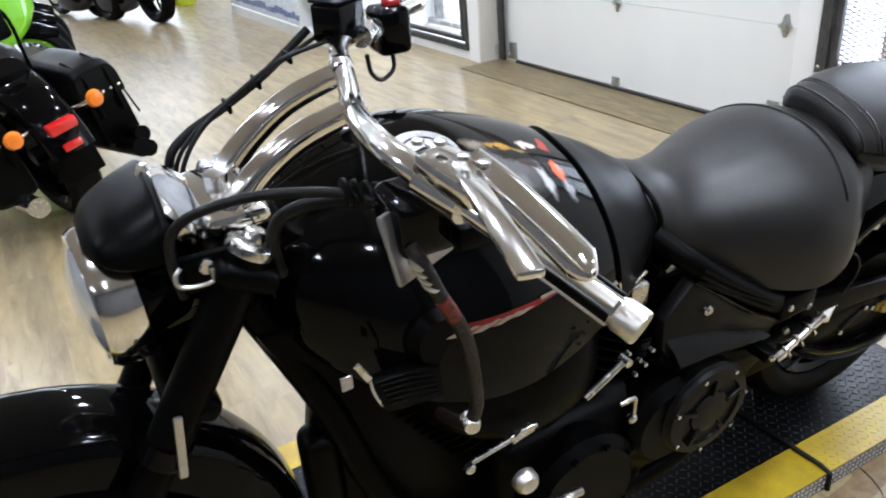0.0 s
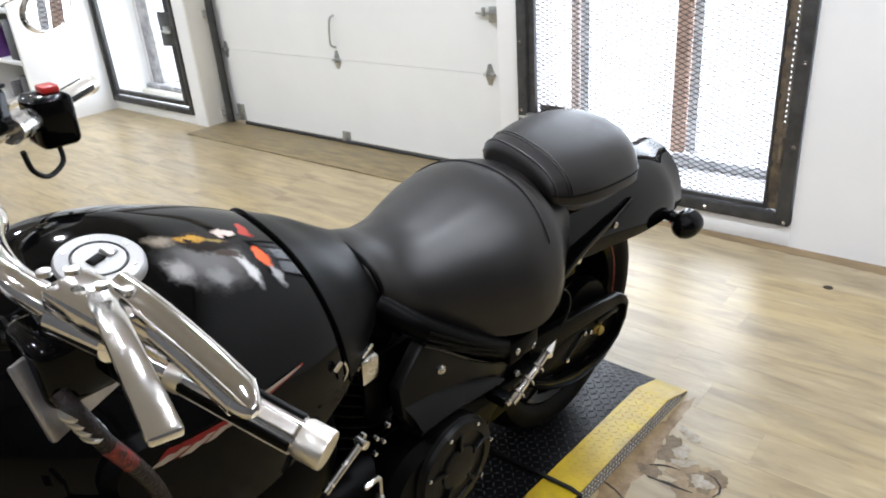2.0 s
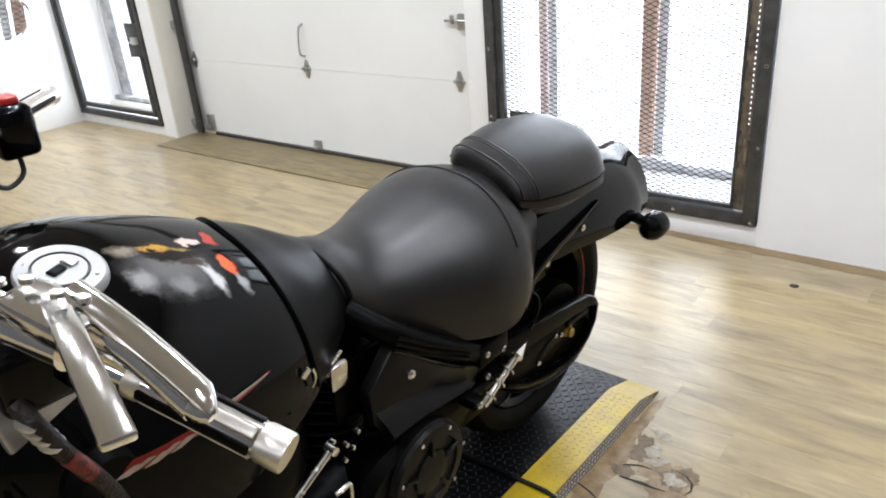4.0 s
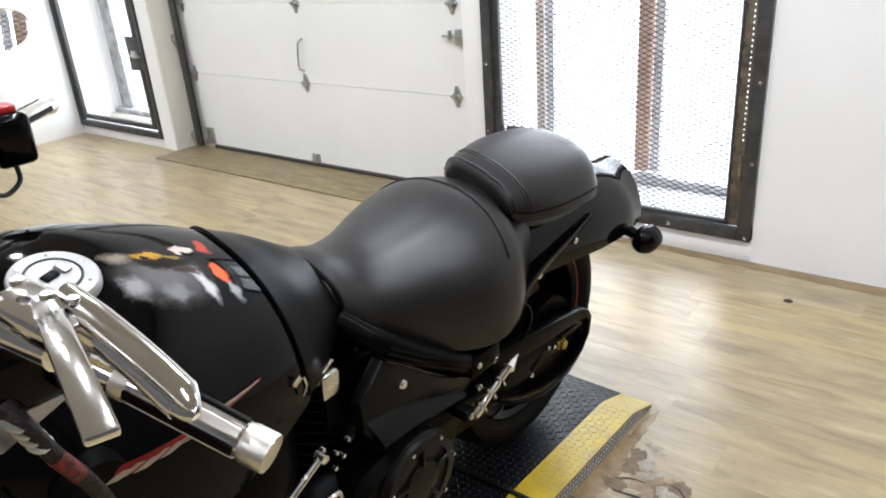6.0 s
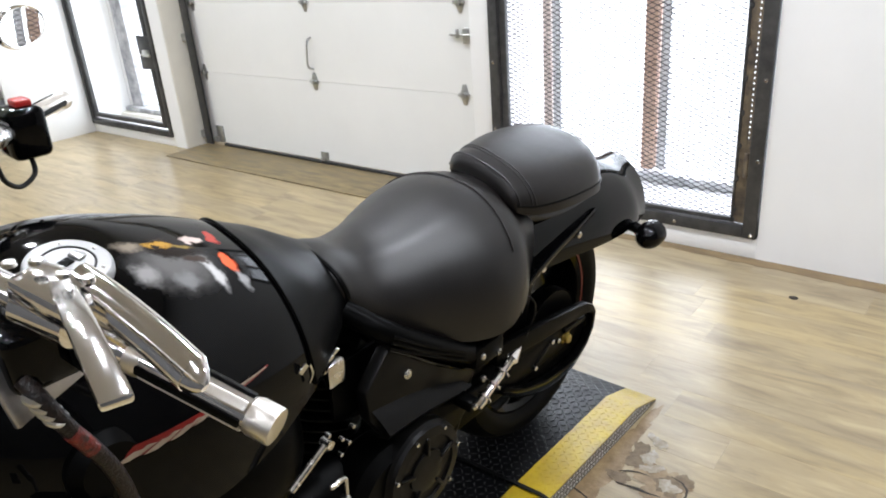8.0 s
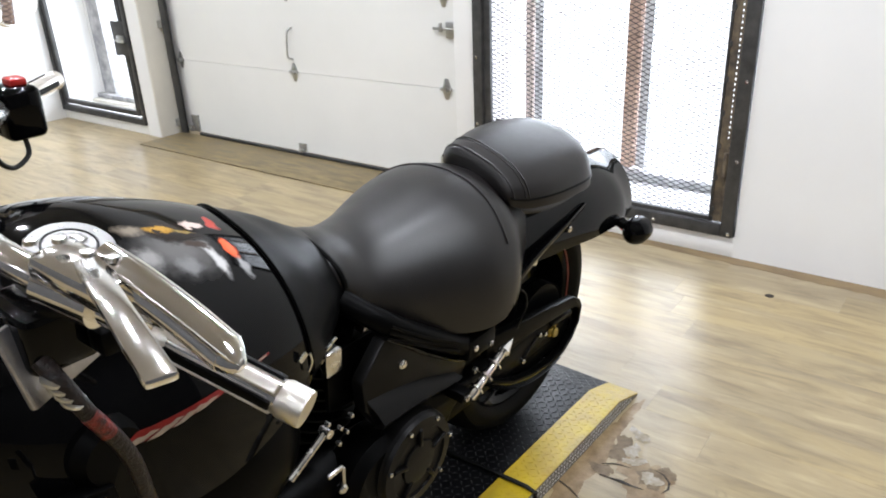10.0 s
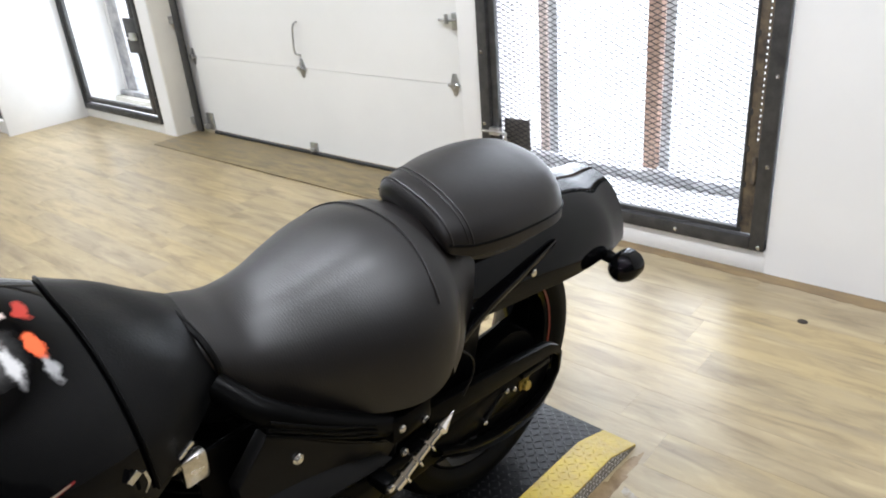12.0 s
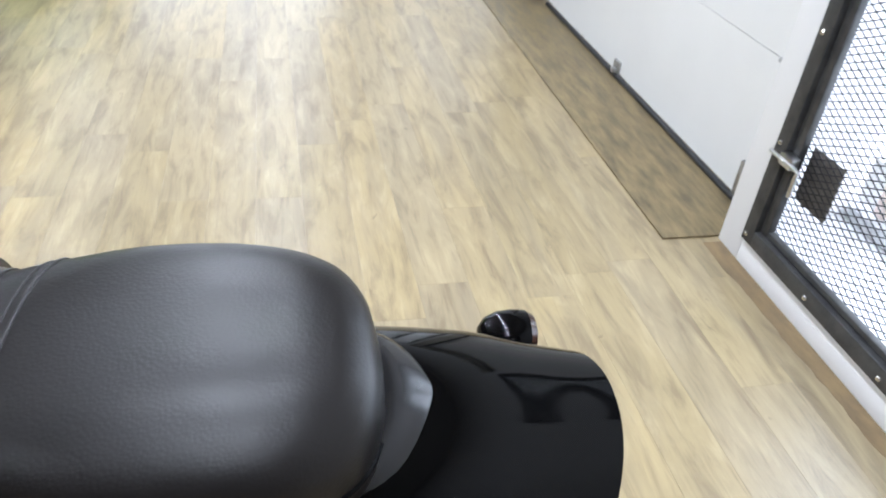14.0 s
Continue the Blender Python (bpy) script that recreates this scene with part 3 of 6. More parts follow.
part("leaf_rail", box(WX + 0.002, WX + 0.026, 1.113, 2.213, 0.146, 0.165, 0.003), IRON, gate)
ob = new("mesh_panel", mesh_panel(1.076, 2.24, 0.15, 2.07, WX + 0.034))
ob.parent = gate
tagged(ob, "fine expanded steel mesh", kind="stuff")
for y in (1.36, 1.66, 1.97):
    bolt_on_wall(gate, y, 0.112, WX - 0.014)
for z in (0.105, 0.42, 0.74, 1.06, 1.38, 1.7):
    bolt_on_wall(gate, 1.038, z, WX - 0.014)
    bolt_on_wall(gate, 2.282, z + 0.01, WX - 0.014)
for z in (0.4, 1.1, 1.8):
    part("leaf_hinge", tube([(WX - 0.008, 1.083, z - 0.05), (WX - 0.008, 1.083, z + 0.05)], 0.009, 10, False), LIT_RUST, gate)
part("lock_plate", box(WX + 0.040, WX + 0.045, 2.075, 2.212, 0.285, 0.452, 0.002), mat("brown_grey_lock_plate", (0.17, 0.155, 0.14), 0.55, 0.2, var=0.4, scale=14, bump=0.15, bscale=120), gate, "dark steel lock plate")
part("lock_bolt", join(box(WX - 0.03, WX + 0.0, 2.195, 2.25, 0.385, 0.42, 0.004), tube([(WX - 0.03, 2.29, 0.402), (WX - 0.03, 2.165, 0.402), (WX - 0.032, 2.158, 0.39), (WX - 0.032, 2.156, 0.325)], 0.006, 10)), SILVER, gate, "bright slide bolt")

# lighter barred window beyond the garage door
gate2 = empty("security_window", Matrix(), "dark steel framed security window with a lock plate", "window")
part("side_bar", box(WX - 0.014, WX + 0.03, 5.182, 5.214, 0.07, 2.13, 0.003), IRON, gate2)
part("side_bar", box(WX - 0.014, WX + 0.03, 6.295, 6.340, 0.07, 2.13, 0.003), IRON, gate2)
part("bottom_bar", box(WX - 0.014, WX + 0.03, 5.215, 6.294, 0.07, 0.112, 0.003), IRON, gate2)
part("leaf_stile", box(WX - 0.004, WX + 0.026, 5.246, 5.285, 0.13, 2.07, 0.003), IRON, gate2)
part("leaf_stile", box(WX - 0.004, WX + 0.026, 6.255, 6.285, 0.13, 2.07, 0.003), IRON, gate2)
part("leaf_rail", box(WX - 0.004, WX + 0.026, 5.286, 6.254, 0.13, 0.165, 0.003), IRON, gate2)
part("lock_plate", box(WX - 0.012, WX - 0.006, 5.215, 5.372, 0.565, 0.80, 0.002), IRON, gate2, "dark steel lock plate")
part("lock_bolt", join(box(WX - 0.034, WX - 0.012, 5.225, 5.30, 0.655, 0.705, 0.005), tube([(WX - 0.03, 5.21, 0.67), (WX - 0.03, 5.33, 0.67)], 0.006, 10, False)), SILVER, gate2, "bright slide bolt")

# window bays behind the steelwork
thing("bay_floor", join(box(WX + 0.261, 3.90, 1.012, 2.305, 0, 0.0885), box(WX + 0.045, 3.90, 1.0125, 2.3045, 0.089, 0.145)), mat("pale_sill_paint", (0.80, 0.80, 0.80), 0.7, var=0.25, scale=6, bump=0.3, bscale=60), "pale painted sill behind the gate", "sill", kind="structure")
thing("bay_kerb", box(3.72, 3.79, 0.9, 2.45, 0.146, 0.190, 0.01), mat("pale_kerb_stone", (0.66, 0.66, 0.66), 0.8, var=0.5, scale=12, bump=0.6, bscale=60, var2=(0.36, 0.36, 0.37)), "rough grey stone kerb outside the gate", "kerb", kind="structure")
post = thing("brown_post", box(3.73, 3.79, 1.620, 1.680, 0.206, 2.6, 0.004), BROWN, "brown painted post behind the steel mesh", "post")
thing("grey_post", box(3.75, 3.789, 1.565, 1.610, 0.206, 2.6, 0.004), GREYP, "slim grey post beside the brown one", "post")
thing("grey_post", box(3.73, 3.77, 2.118, 2.165, 0.206, 2.6, 0.004), GREYP, "slim grey post at the opening's side", "post")
thing("pale_post", box(3.735, 3.785, 2.180, 2.222, 0.206, 2.6, 0.004), mat("pale_pink_post", (0.70, 0.58, 0.52), 0.6, var=0.2, scale=12, bump=0.2, bscale=80), "narrow pale post beside the grey one at the opening's side", "post")
thing("bay_floor_north", box(WX + 0.26, 3.95, 5.178, 6.345, 0, 0.10), REVEAL, "pale sill behind the barred window", "sill", kind="structure")
thing("bay_kerb_north", box(3.70, 3.84, 5.1, 6.4, 0.10, 0.14, 0.01), STONE, "rough grey stone kerb outside the window", "kerb", kind="structure")
thing("stone_jamb", box(3.752, 3.86, 6.15, 6.31, 0.14, 2.6, 0.004), STONE, "rough grey stone jamb outside the barred window", "jamb", kind="structure")
thing("bay_cheek", box(WX + 0.362, 3.96, 6.312, 6.42, 0, 2.6), WALLM, "white outer reveal of the barred window", "wall", kind="structure")

# shelf unit with goods
shelf = empty("shelf_unit", Matrix(), "white open shelf unit against the wall", "shelf")
SX0, SY0, SY1 = 2.765, 6.325, 9.4
part("end_panel", box(SX0, WX - 0.002, SY0, SY0 + 0.03, 0, 2.1, 0.002), SHELFM, shelf)
part("end_panel", box(SX0, WX - 0.002, SY1 - 0.03, SY1, 0, 2.1, 0.002), SHELFM, shelf)
part("divider", box(SX0 + 0.005, WX - 0.002, 7.10, 7.13, 0, 2.1, 0.002), SHELFM, shelf)
part("back_panel", box(WX - 0.02, WX - 0.004, SY0 + 0.031, SY1 - 0.031, 0.1, 2.1), SHELFM, shelf)
part("plinth", box(SX0 + 0.03, SX0 + 0.05, SY0 + 0.031, SY1 - 0.031, 0, 0.085), SHELFM, shelf)
for z in (0.09, 0.47, 0.85, 1.23, 1.61):
    part("shelf_board", box(SX0 + 0.002, WX - 0.021, SY0 + 0.031, SY1 - 0.031, z, z + 0.025, 0.002), SHELFM, shelf)
rng = random.Random(4)
for z in (0.115, 0.495, 0.875):
    y = 7.16
    while y < 9.2:
        w, h, d = rng.uniform(0.09, 0.15), rng.uniform(0.22, 0.31), rng.uniform(0.18, 0.3)
        pk = empty("parts_carton", Matrix(), "white carton with a blue label band on the shelf", "carton", "cartons on the shelves")
        part("box", box(SX0 + 0.02, SX0 + 0.02 + d, y, y + w - 0.008, z, z + h, 0.004), CARTON, pk)
        part("label_band", box(SX0 + 0.0165, SX0 + 0.0195, y + 0.004, y + w - 0.012, z + h * 0.22, z + h * rng.uniform(0.42, 0.5)), BLUE, pk, "blue printed band")
        y += w
for k, (yy, zz, m_, hh) in enumerate(((6.40, 0.115, DARKBOX, 0.26), (6.60, 0.115, DARKBOX, 0.20), (6.82, 0.495, PURPLE, 0.22), (6.42, 0.495, DARKBOX, 0.30), (6.62, 0.875, DARKBOX, 0.24))):
    thing("goods_carton", box(SX0 + 0.03, SX0 + 0.3, yy, yy + 0.17, zz, zz + hh, 0.008), m_, "dark carton standing on the white shelf", "carton", "dark cartons")

# ceiling lamps
for lx, ly in LAMPS:
    cl = empty("ceiling_light", pose(lx, ly, CEIL), "round white ceiling light", "ceiling light", "ceiling lights")
    part("rim", moved(lathe([(0.115, -0.03), (0.13, -0.026), (0.13, 0.0), (0.115, 0.0)], 24, True), Matrix.Rotation(radians(90), 4, "X")), SHELFM, cl)

# tread-plate display ramp
RY = -2.9
ramp = empty("display_ramp", pose(2.245, 0.958, 0, 0, 0, RY), "low black tread-plate ramp with yellow painted edges", "ramp")
RL, RWD, RH, RS, YB = 2.75, 0.80, 0.050, 0.125, 0.098


def ramp_z(x):
    return 0.009 + (RH - 0.009) * min(1.0, max(0.0, -x / RS))


def strip(y0, y1, x0, x1, lift=0.0):
    """A bent sheet that follows the ramp's slope."""
    bm = bmesh.new()
    xs = sorted({x0, x1, *(x for x in (-RS,) if x0 < x < x1)})
    top = [[bm.verts.new((x, y, ramp_z(x) + lift)) for y in (y0, y1)] for x in xs]
    for a, b in zip(top, top[1:]):
        bm.faces.new((a[0], b[0], b[1], a[1]))
    return thicken(bm, 0.004)


part("deck", strip(YB + 0.0005, RWD - YB - 0.0005, -RL, -0.002), PLATE, ramp, "black painted tread plate")
part("edge_strip", strip(0.0, YB, -RL, 0.0), YELLOW, ramp, "worn yellow painted edge")
part("edge_strip", strip(RWD - YB, RWD, -RL, 0.0), YELLOW, ramp, "worn yellow painted edge")
for yy in (0.0, RWD - 0.004):
    ps = [(-RL, 0.0), (0.0, 0.0), (0.0, ramp_z(0) - 0.005), (-RS, RH - 0.005), (-RL, RH - 0.005)]
    part("skirt", plate(ps, yy, yy + 0.004), SKIRT, ramp, "bare aluminium tread-plate skirt")
part("seam_strap", join(tube([(-0.588, -0.006, 0.002), (-0.588, -0.006, RH), (-0.588, 0.02, RH + 0.006), (-0.60, 0.30, RH + 0.006), (-0.62, 0.55, RH + 0.006)], 0.006, 8, False)), HOSE, ramp, "black strap across the ramp")


def treads(x0, x1, y0, y1, zf, skirt=False, pitch=0.0185, high=0.0014):
    """Raised lozenges in a basket pattern."""
    verts, faces = [], []
    nx, ny = int((x1 - x0) / pitch), int((y1 - y0) / pitch)
    for i in range(nx):
        for j in range(ny):
            cx, cy = x0 + (i + 0.5) * pitch, y0 + (j + 0.5) * pitch
            a = radians(45 if (i + j) % 2 else -45)
            L, W, H = pitch * 0.46, 0.0027, high
            ca, sa = math.cos(a), math.sin(a)
            k = len(verts)
            for lx, ly, hz in ((-L, 0, 0), (0, -W, 0), (L, 0, 0), (0, W, 0), (-L * 0.55, 0, H), (L * 0.55, 0, H)):
                px, py = cx + lx * ca - ly * sa, cy + lx * sa + ly * ca
                if skirt:
                    if not 0.004 < py < ramp_z(px) - 0.006:
                        py = min(max(py, 0.004), ramp_z(px) - 0.006)
                    verts.append((px, -0.0002 - hz, py))
                else:
                    verts.append((px, py, zf(px) + 0.0002 + hz))
            faces += [(k, k + 1, k + 5, k + 4), (k + 1, k + 2, k + 5), (k + 2, k + 3, k + 4, k + 5), (k + 3, k, k + 4)]
    me = bpy.data.meshes.new("treads")
    me.from_pydata(verts, [], faces)
    return me


for x0, x1, y0, y1, m_, sk in ((-RL, -0.01, YB, RWD - YB, TREADM, False), (-RL, -0.01, 0.0, YB, YELLOW, False), (-RL, -0.01, RWD - YB, RWD, YELLOW, False), (-RL, -0.03, 0.002, RH - 0.004, ALU, True)):
    me = treads(x0, x1, y0, y1, ramp_z, sk, 0.0185 if not sk else 0.0145, 0.0006 if m_ is YELLOW else 0.0018 if sk else 0.0014)
    me.materials.append(m_)
    ob = new("treads", me)
    ob.parent = ramp
    tagged(ob, kind="stuff")


# damage in the floor beside the ramp
CRACK = mat("dark_floor_crack", (0.03, 0.022, 0.015), 0.7, var=0.5, scale=60)
SCUFF = mat("scraped_vinyl", (0.40, 0.36, 0.29), 0.55, var=0.6, scale=40, var2=(0.24, 0.185, 0.11), bump=0.4, bscale=120)


def floor_strip(pts, w):
    """A flat ragged strip that lies on the floor."""
    bm = bmesh.new()
    rr = random.Random(len(pts) * 7 + int(pts[0][0] * 1000))
    rows_ = []
    for k, (x, y) in enumerate(pts):
        a, b = pts[max(k - 1, 0)], pts[min(k + 1, len(pts) - 1)]
        d = Vector((b[0] - a[0], b[1] - a[1], 0)).normalized()
        n = Vector((-d.y, d.x, 0))
        h = w * (0.25 + rr.random()) * math.sin(math.pi * (k + 0.5) / len(pts))
        c = Vector((x, y, 0.0018))
        rows_.append((bm.verts.new(c - n * h), bm.verts.new(c + n * h)))
    for a, b in zip(rows_, rows_[1:]):
        bm.faces.new((a[0], a[1], b[1], b[0]))
    return thicken(bm, 0.0006)


def ragged_patch(cx, cy, rx, ry, turn, seed, lift, n=44):
    """A flat patch with a torn, uneven outline that lies on the floor."""
    rr = random.Random(seed)
    ph = [rr.uniform(0, 6.28) for _ in range(5)]
    bm = bmesh.new()
    ring = []
    for k in range(n):
        a = 2 * math.pi * k / n
        f = 1 + 0.22 * math.sin(2 * a + ph[0]) + 0.16 * math.sin(3 * a + ph[1]) + 0.10 * math.sin(7 * a + ph[2]) + 0.07 * math.sin(13 * a + ph[3]) + rr.uniform(-0.06, 0.06)
        u, v = rx * f * math.cos(a), ry * f * math.sin(a)
        ring.append(bm.verts.new((cx + u * math.cos(turn) - v * math.sin(turn), cy + u * math.sin(turn) + v * math.cos(turn), lift)))
    bm.faces.new(ring)
    return thicken(bm, 0.0004)


STAIN = mat("brown_floor_stain", (0.17, 0.110, 0.052), 0.42, var=0.7, scale=17, var2=(0.30, 0.215, 0.115), bump=0.5, bscale=70, rvar=0.12, spec=0.4)
STAIN_DARK = mat("dark_floor_stain", (0.125, 0.090, 0.052), 0.5, var=0.7, scale=45, var2=(0.20, 0.145, 0.085), bump=0.5, bscale=90, spec=0.3)
for cx, cy, rx, ry, turn, seed, lift, m_ in ((1.80, 0.945, 0.20, 0.042, 0.0, 3, 0.0006, STAIN), (2.07, 0.945, 0.12, 0.024, -0.1, 4, 0.0005, STAIN), (1.905, 0.80, 0.070, 0.075, 0.5, 8, 0.0007, STAIN), (1.985, 0.89, 0.050, 0.036, 0.6, 9, 0.0008, STAIN_DARK), (1.925, 0.775, 0.040, 0.044, 0.2, 12, 0.0011, STAIN_DARK), (1.88, 0.905, 0.030, 0.022, 1.0, 15, 0.0010, STAIN_DARK)):
    thing("floor_stain", ragged_patch(cx, cy, rx, ry, turn, seed, lift), m_, "brown stained and worn patch in the vinyl floor", "floor damage", kind="structure")
for cx, cy, rx, ry, turn, seed in ((1.912, 0.782, 0.024, 0.026, 0.4, 31), (2.068, 0.876, 0.034, 0.018, 0.9, 32), (1.992, 0.866, 0.030, 0.020, 0.5, 33), (1.955, 0.845, 0.016, 0.030, 0.3, 34)):
    thing("floor_scuff", ragged_patch(cx, cy, rx, ry, turn, seed, 0.0015), SCUFF, "scraped pale patch in the vinyl floor", "floor damage", kind="structure")
for pts, w in (([(1.857, 0.900), (1.860, 0.875), (1.863, 0.845), (1.862, 0.815), (1.866, 0.785)], 0.0055), ([(1.782, 0.998), (1.776, 0.972), (1.768, 0.945), (1.752, 0.915), (1.731, 0.89)], 0.0030), ([(1.90, 0.915), (1.915, 0.89), (1.922, 0.87), (1.925, 0.84)], 0.0030), ([(1.875, 0.742), (1.90, 0.732), (1.925, 0.738), (1.945, 0.76), (1.952, 0.79)], 0.0030)):
    thing("floor_crack", floor_strip(pts, w), CRACK, "dark crack in the vinyl floor beside the ramp", "floor damage", kind="structure")
# thin brown strip with an uneven outer edge along the wall's foot
edge_bm = bmesh.new()
edge_rows = []
er = random.Random(5)
for k in range(141):
    y = -2.2 + 4.6 * k / 140
    edge_rows.append((edge_bm.verts.new((WX - 0.001, y, 0.0008)), edge_bm.verts.new((WX - 0.062 - 0.012 * math.sin(2.3 * y + 1) - 0.010 * er.random(), y, 0.0008))))
for a, b in zip(edge_rows, edge_rows[1:]):
    edge_bm.faces.new((a[0], b[0], b[1], a[1]))
thing("floor_edge", thicken(edge_bm, 0.0006), mat("brown_floor_edge", (0.25, 0.175, 0.085), 0.55, var=0.5, scale=7, var2=(0.16, 0.11, 0.06), bump=0.2, bscale=90, stretch=(3, 1, 1)), "brown uneven floor edge along the white wall", "floor damage", kind="structure")
thing("floor_spot", moved(lathe([(0, 0.0015), (0.012, 0.0012), (0.017, 0.0)], 14), Matrix.Translation((3.115, 0.792, 0.0003)) @ Matrix.Rotation(radians(90), 4, "X")), CRACK, "small dark spot on the vinyl floor", "floor damage", kind="structure")

# ---- the black cruiser on the ramp ----
# local axes: x to the rear, y to the machine's right, z up
bike = empty("motorcycle", pose(1.94, 1.27, 0.053, 0, 0, -2) @ pose(0, 0, 0, 5), "black cruiser motorcycle with chrome handlebar standing on the ramp", "motorcycle")


def P(name, bm, material, label="", parent=None, sharp=38):
    return part(name, bm, material, parent or bike, label, sharp)


def wheel_parts(parent, radius, width, rim_r, spokes, stripe=True):
    """Tyre, rim, hub and spokes about the local y axis."""
    w = width / 2
    prof = [(rim_r, -w * 0.78), (rim_r + 0.015, -w * 0.96), (radius - 0.052, -w), (radius - 0.028, -w * 0.95), (radius - 0.011, -w * 0.72), (radius - 0.002, -w * 0.36), (radius, -w * 0.12), (radius, w * 0.12), (radius - 0.002, w * 0.36), (radius - 0.011, w * 0.72), (radius - 0.028, w * 0.95), (radius - 0.052, w), (rim_r + 0.015, w * 0.96), (rim_r, w * 0.78)]
    ty = part("tyre", lathe(prof, 56, True), RUBBER, parent)
    grooves = bmesh.new()
    for k in range(28):
        a = 2 * math.pi * k / 28
        for s in (-1, 1):
            g = bar_between((0, 0, 0), (0.045, s * w * 0.42, -0.006), 0.006, 0.002, 0)
            g = moved(g, Matrix.Rotation(a, 4, "Y") @ Matrix.Translation((0, s * w * 0.12, radius + 0.0004)))
            grooves = join(grooves, g)
    tagged(part("tread_pattern", grooves, SATIN, ty), kind="stuff")
    rm = part("rim", lathe([(rim_r + 0.006, -w * 0.80), (rim_r + 0.008, -w * 0.72), (rim_r - 0.018, -w * 0.60), (rim_r - 0.03, 0), (rim_r - 0.018, w * 0.60), (rim_r + 0.008, w * 0.72), (rim_r + 0.006, w * 0.80), (rim_r - 0.006, w * 0.80), (rim_r - 0.034, w * 0.55), (rim_r - 0.045, 0), (rim_r - 0.034, -w * 0.55), (rim_r - 0.006, -w * 0.80)], 56, True), GLOSS, parent)
    if stripe:
        for s in (-1, 1):
            arc = lathe([(rim_r - 0.003, s * (w * 0.80 + 0.001)), (rim_r + 0.003, s * (w * 0.80 + 0.001)), (rim_r + 0.003, s * (w * 0.80 + 0.002)), (rim_r - 0.004, s * (w * 0.80 + 0.002))], 56, True)
            bmesh.ops.delete(arc, geom=[f for f in arc.faces if f.calc_center_median().z < -0.10], context="FACES")
            part("rim_stripe", arc, REDORANGE, rm, "thin red-orange rim stripe on the upper rim")
    part("hub", lathe([(0, -w * 0.8), (0.045, -w * 0.8), (0.052, -w * 0.6), (0.04, 0), (0.052, w * 0.6), (0.045, w * 0.8), (0, w * 0.8)], 24), GLOSS, parent)
    for k in range(spokes):
        a = 2 * math.pi * k / spokes
        part("spoke", moved(bar_between((0.04, 0, 0), (rim_r - 0.03, 0, 0.0), 0.026, 0.036, 0.008), Matrix.Rotation(a, 4, "Y")), GLOSS, parent)


def sub(name, m):
    ob = new(name)
    ob.parent = bike
    ob.matrix_basis = m
    return ob


AX, AZ = -0.045, 0.325
# rear wheel
rw = sub("rear_wheel", pose(AX, 0, AZ))
wheel_parts(rw, 0.325, 0.208, 0.243, 5)
P("brake_disc", moved(lathe([(0.075, -0.0025), (0.145, -0.0025), (0.145, 0.0025), (0.075, 0.0025)], 40, True), Matrix.Translation((AX, 0.095, AZ))), SILVER, "steel brake disc")
P("belt_pulley", moved(lathe([(0.06, -0.012), (0.12, -0.012), (0.125, -0.016), (0.125, 0.016), (0.06, 0.012)], 48, True), Matrix.Translation((AX, -0.118, AZ))), SATIN)
P("silencer", join(tube([(-0.75, 0.20, 0.22), (-0.55, 0.235, 0.23), (-0.2, 0.25, 0.27), (0.25, 0.26, 0.34)], [0.045, 0.06], 20), tube([(0.2, 0.26, 0.335), (0.27, 0.262, 0.345)], [0.06, 0.052], 20, False)), CHROME, "chrome silencer")

# rear fender
FEND = [(-0.33, 0.115, 0.757, 0.64), (-0.20, 0.135, 0.747, 0.610), (-0.05, 0.148, 0.741, 0.595), (0.10, 0.158, 0.733, 0.580), (0.24, 0.155, 0.714, 0.568), (0.33, 0.142, 0.694, 0.560), (0.402, 0.130, 0.683, 0.556)]
fend_bm = dome(FEND, 40, 40, 2.05, closed=False)
for v in fend_bm.verts:
    k = min(1.0, max(0.0, (v.co.x - 0.28) / 0.12))
    v.co.x -= 0.040 * k * min(1.0, abs(v.co.y) / 0.14) ** 2.2
P("rear_fender", thicken(settled(fend_bm, -0.041, 0.129), 0.006), GLOSS, "gloss black rear fender with a cut-off tail")
P("inner_fender", thicken(dome([(-0.46, 0.105, 0.56, 0.42), (-0.3, 0.115, 0.66, 0.52), (-0.1, 0.118, 0.672, 0.56), (0.1, 0.118, 0.655, 0.55), (0.3, 0.11, 0.60, 0.53)], 20, 20, 2.6, closed=False), 0.004), SATIN)
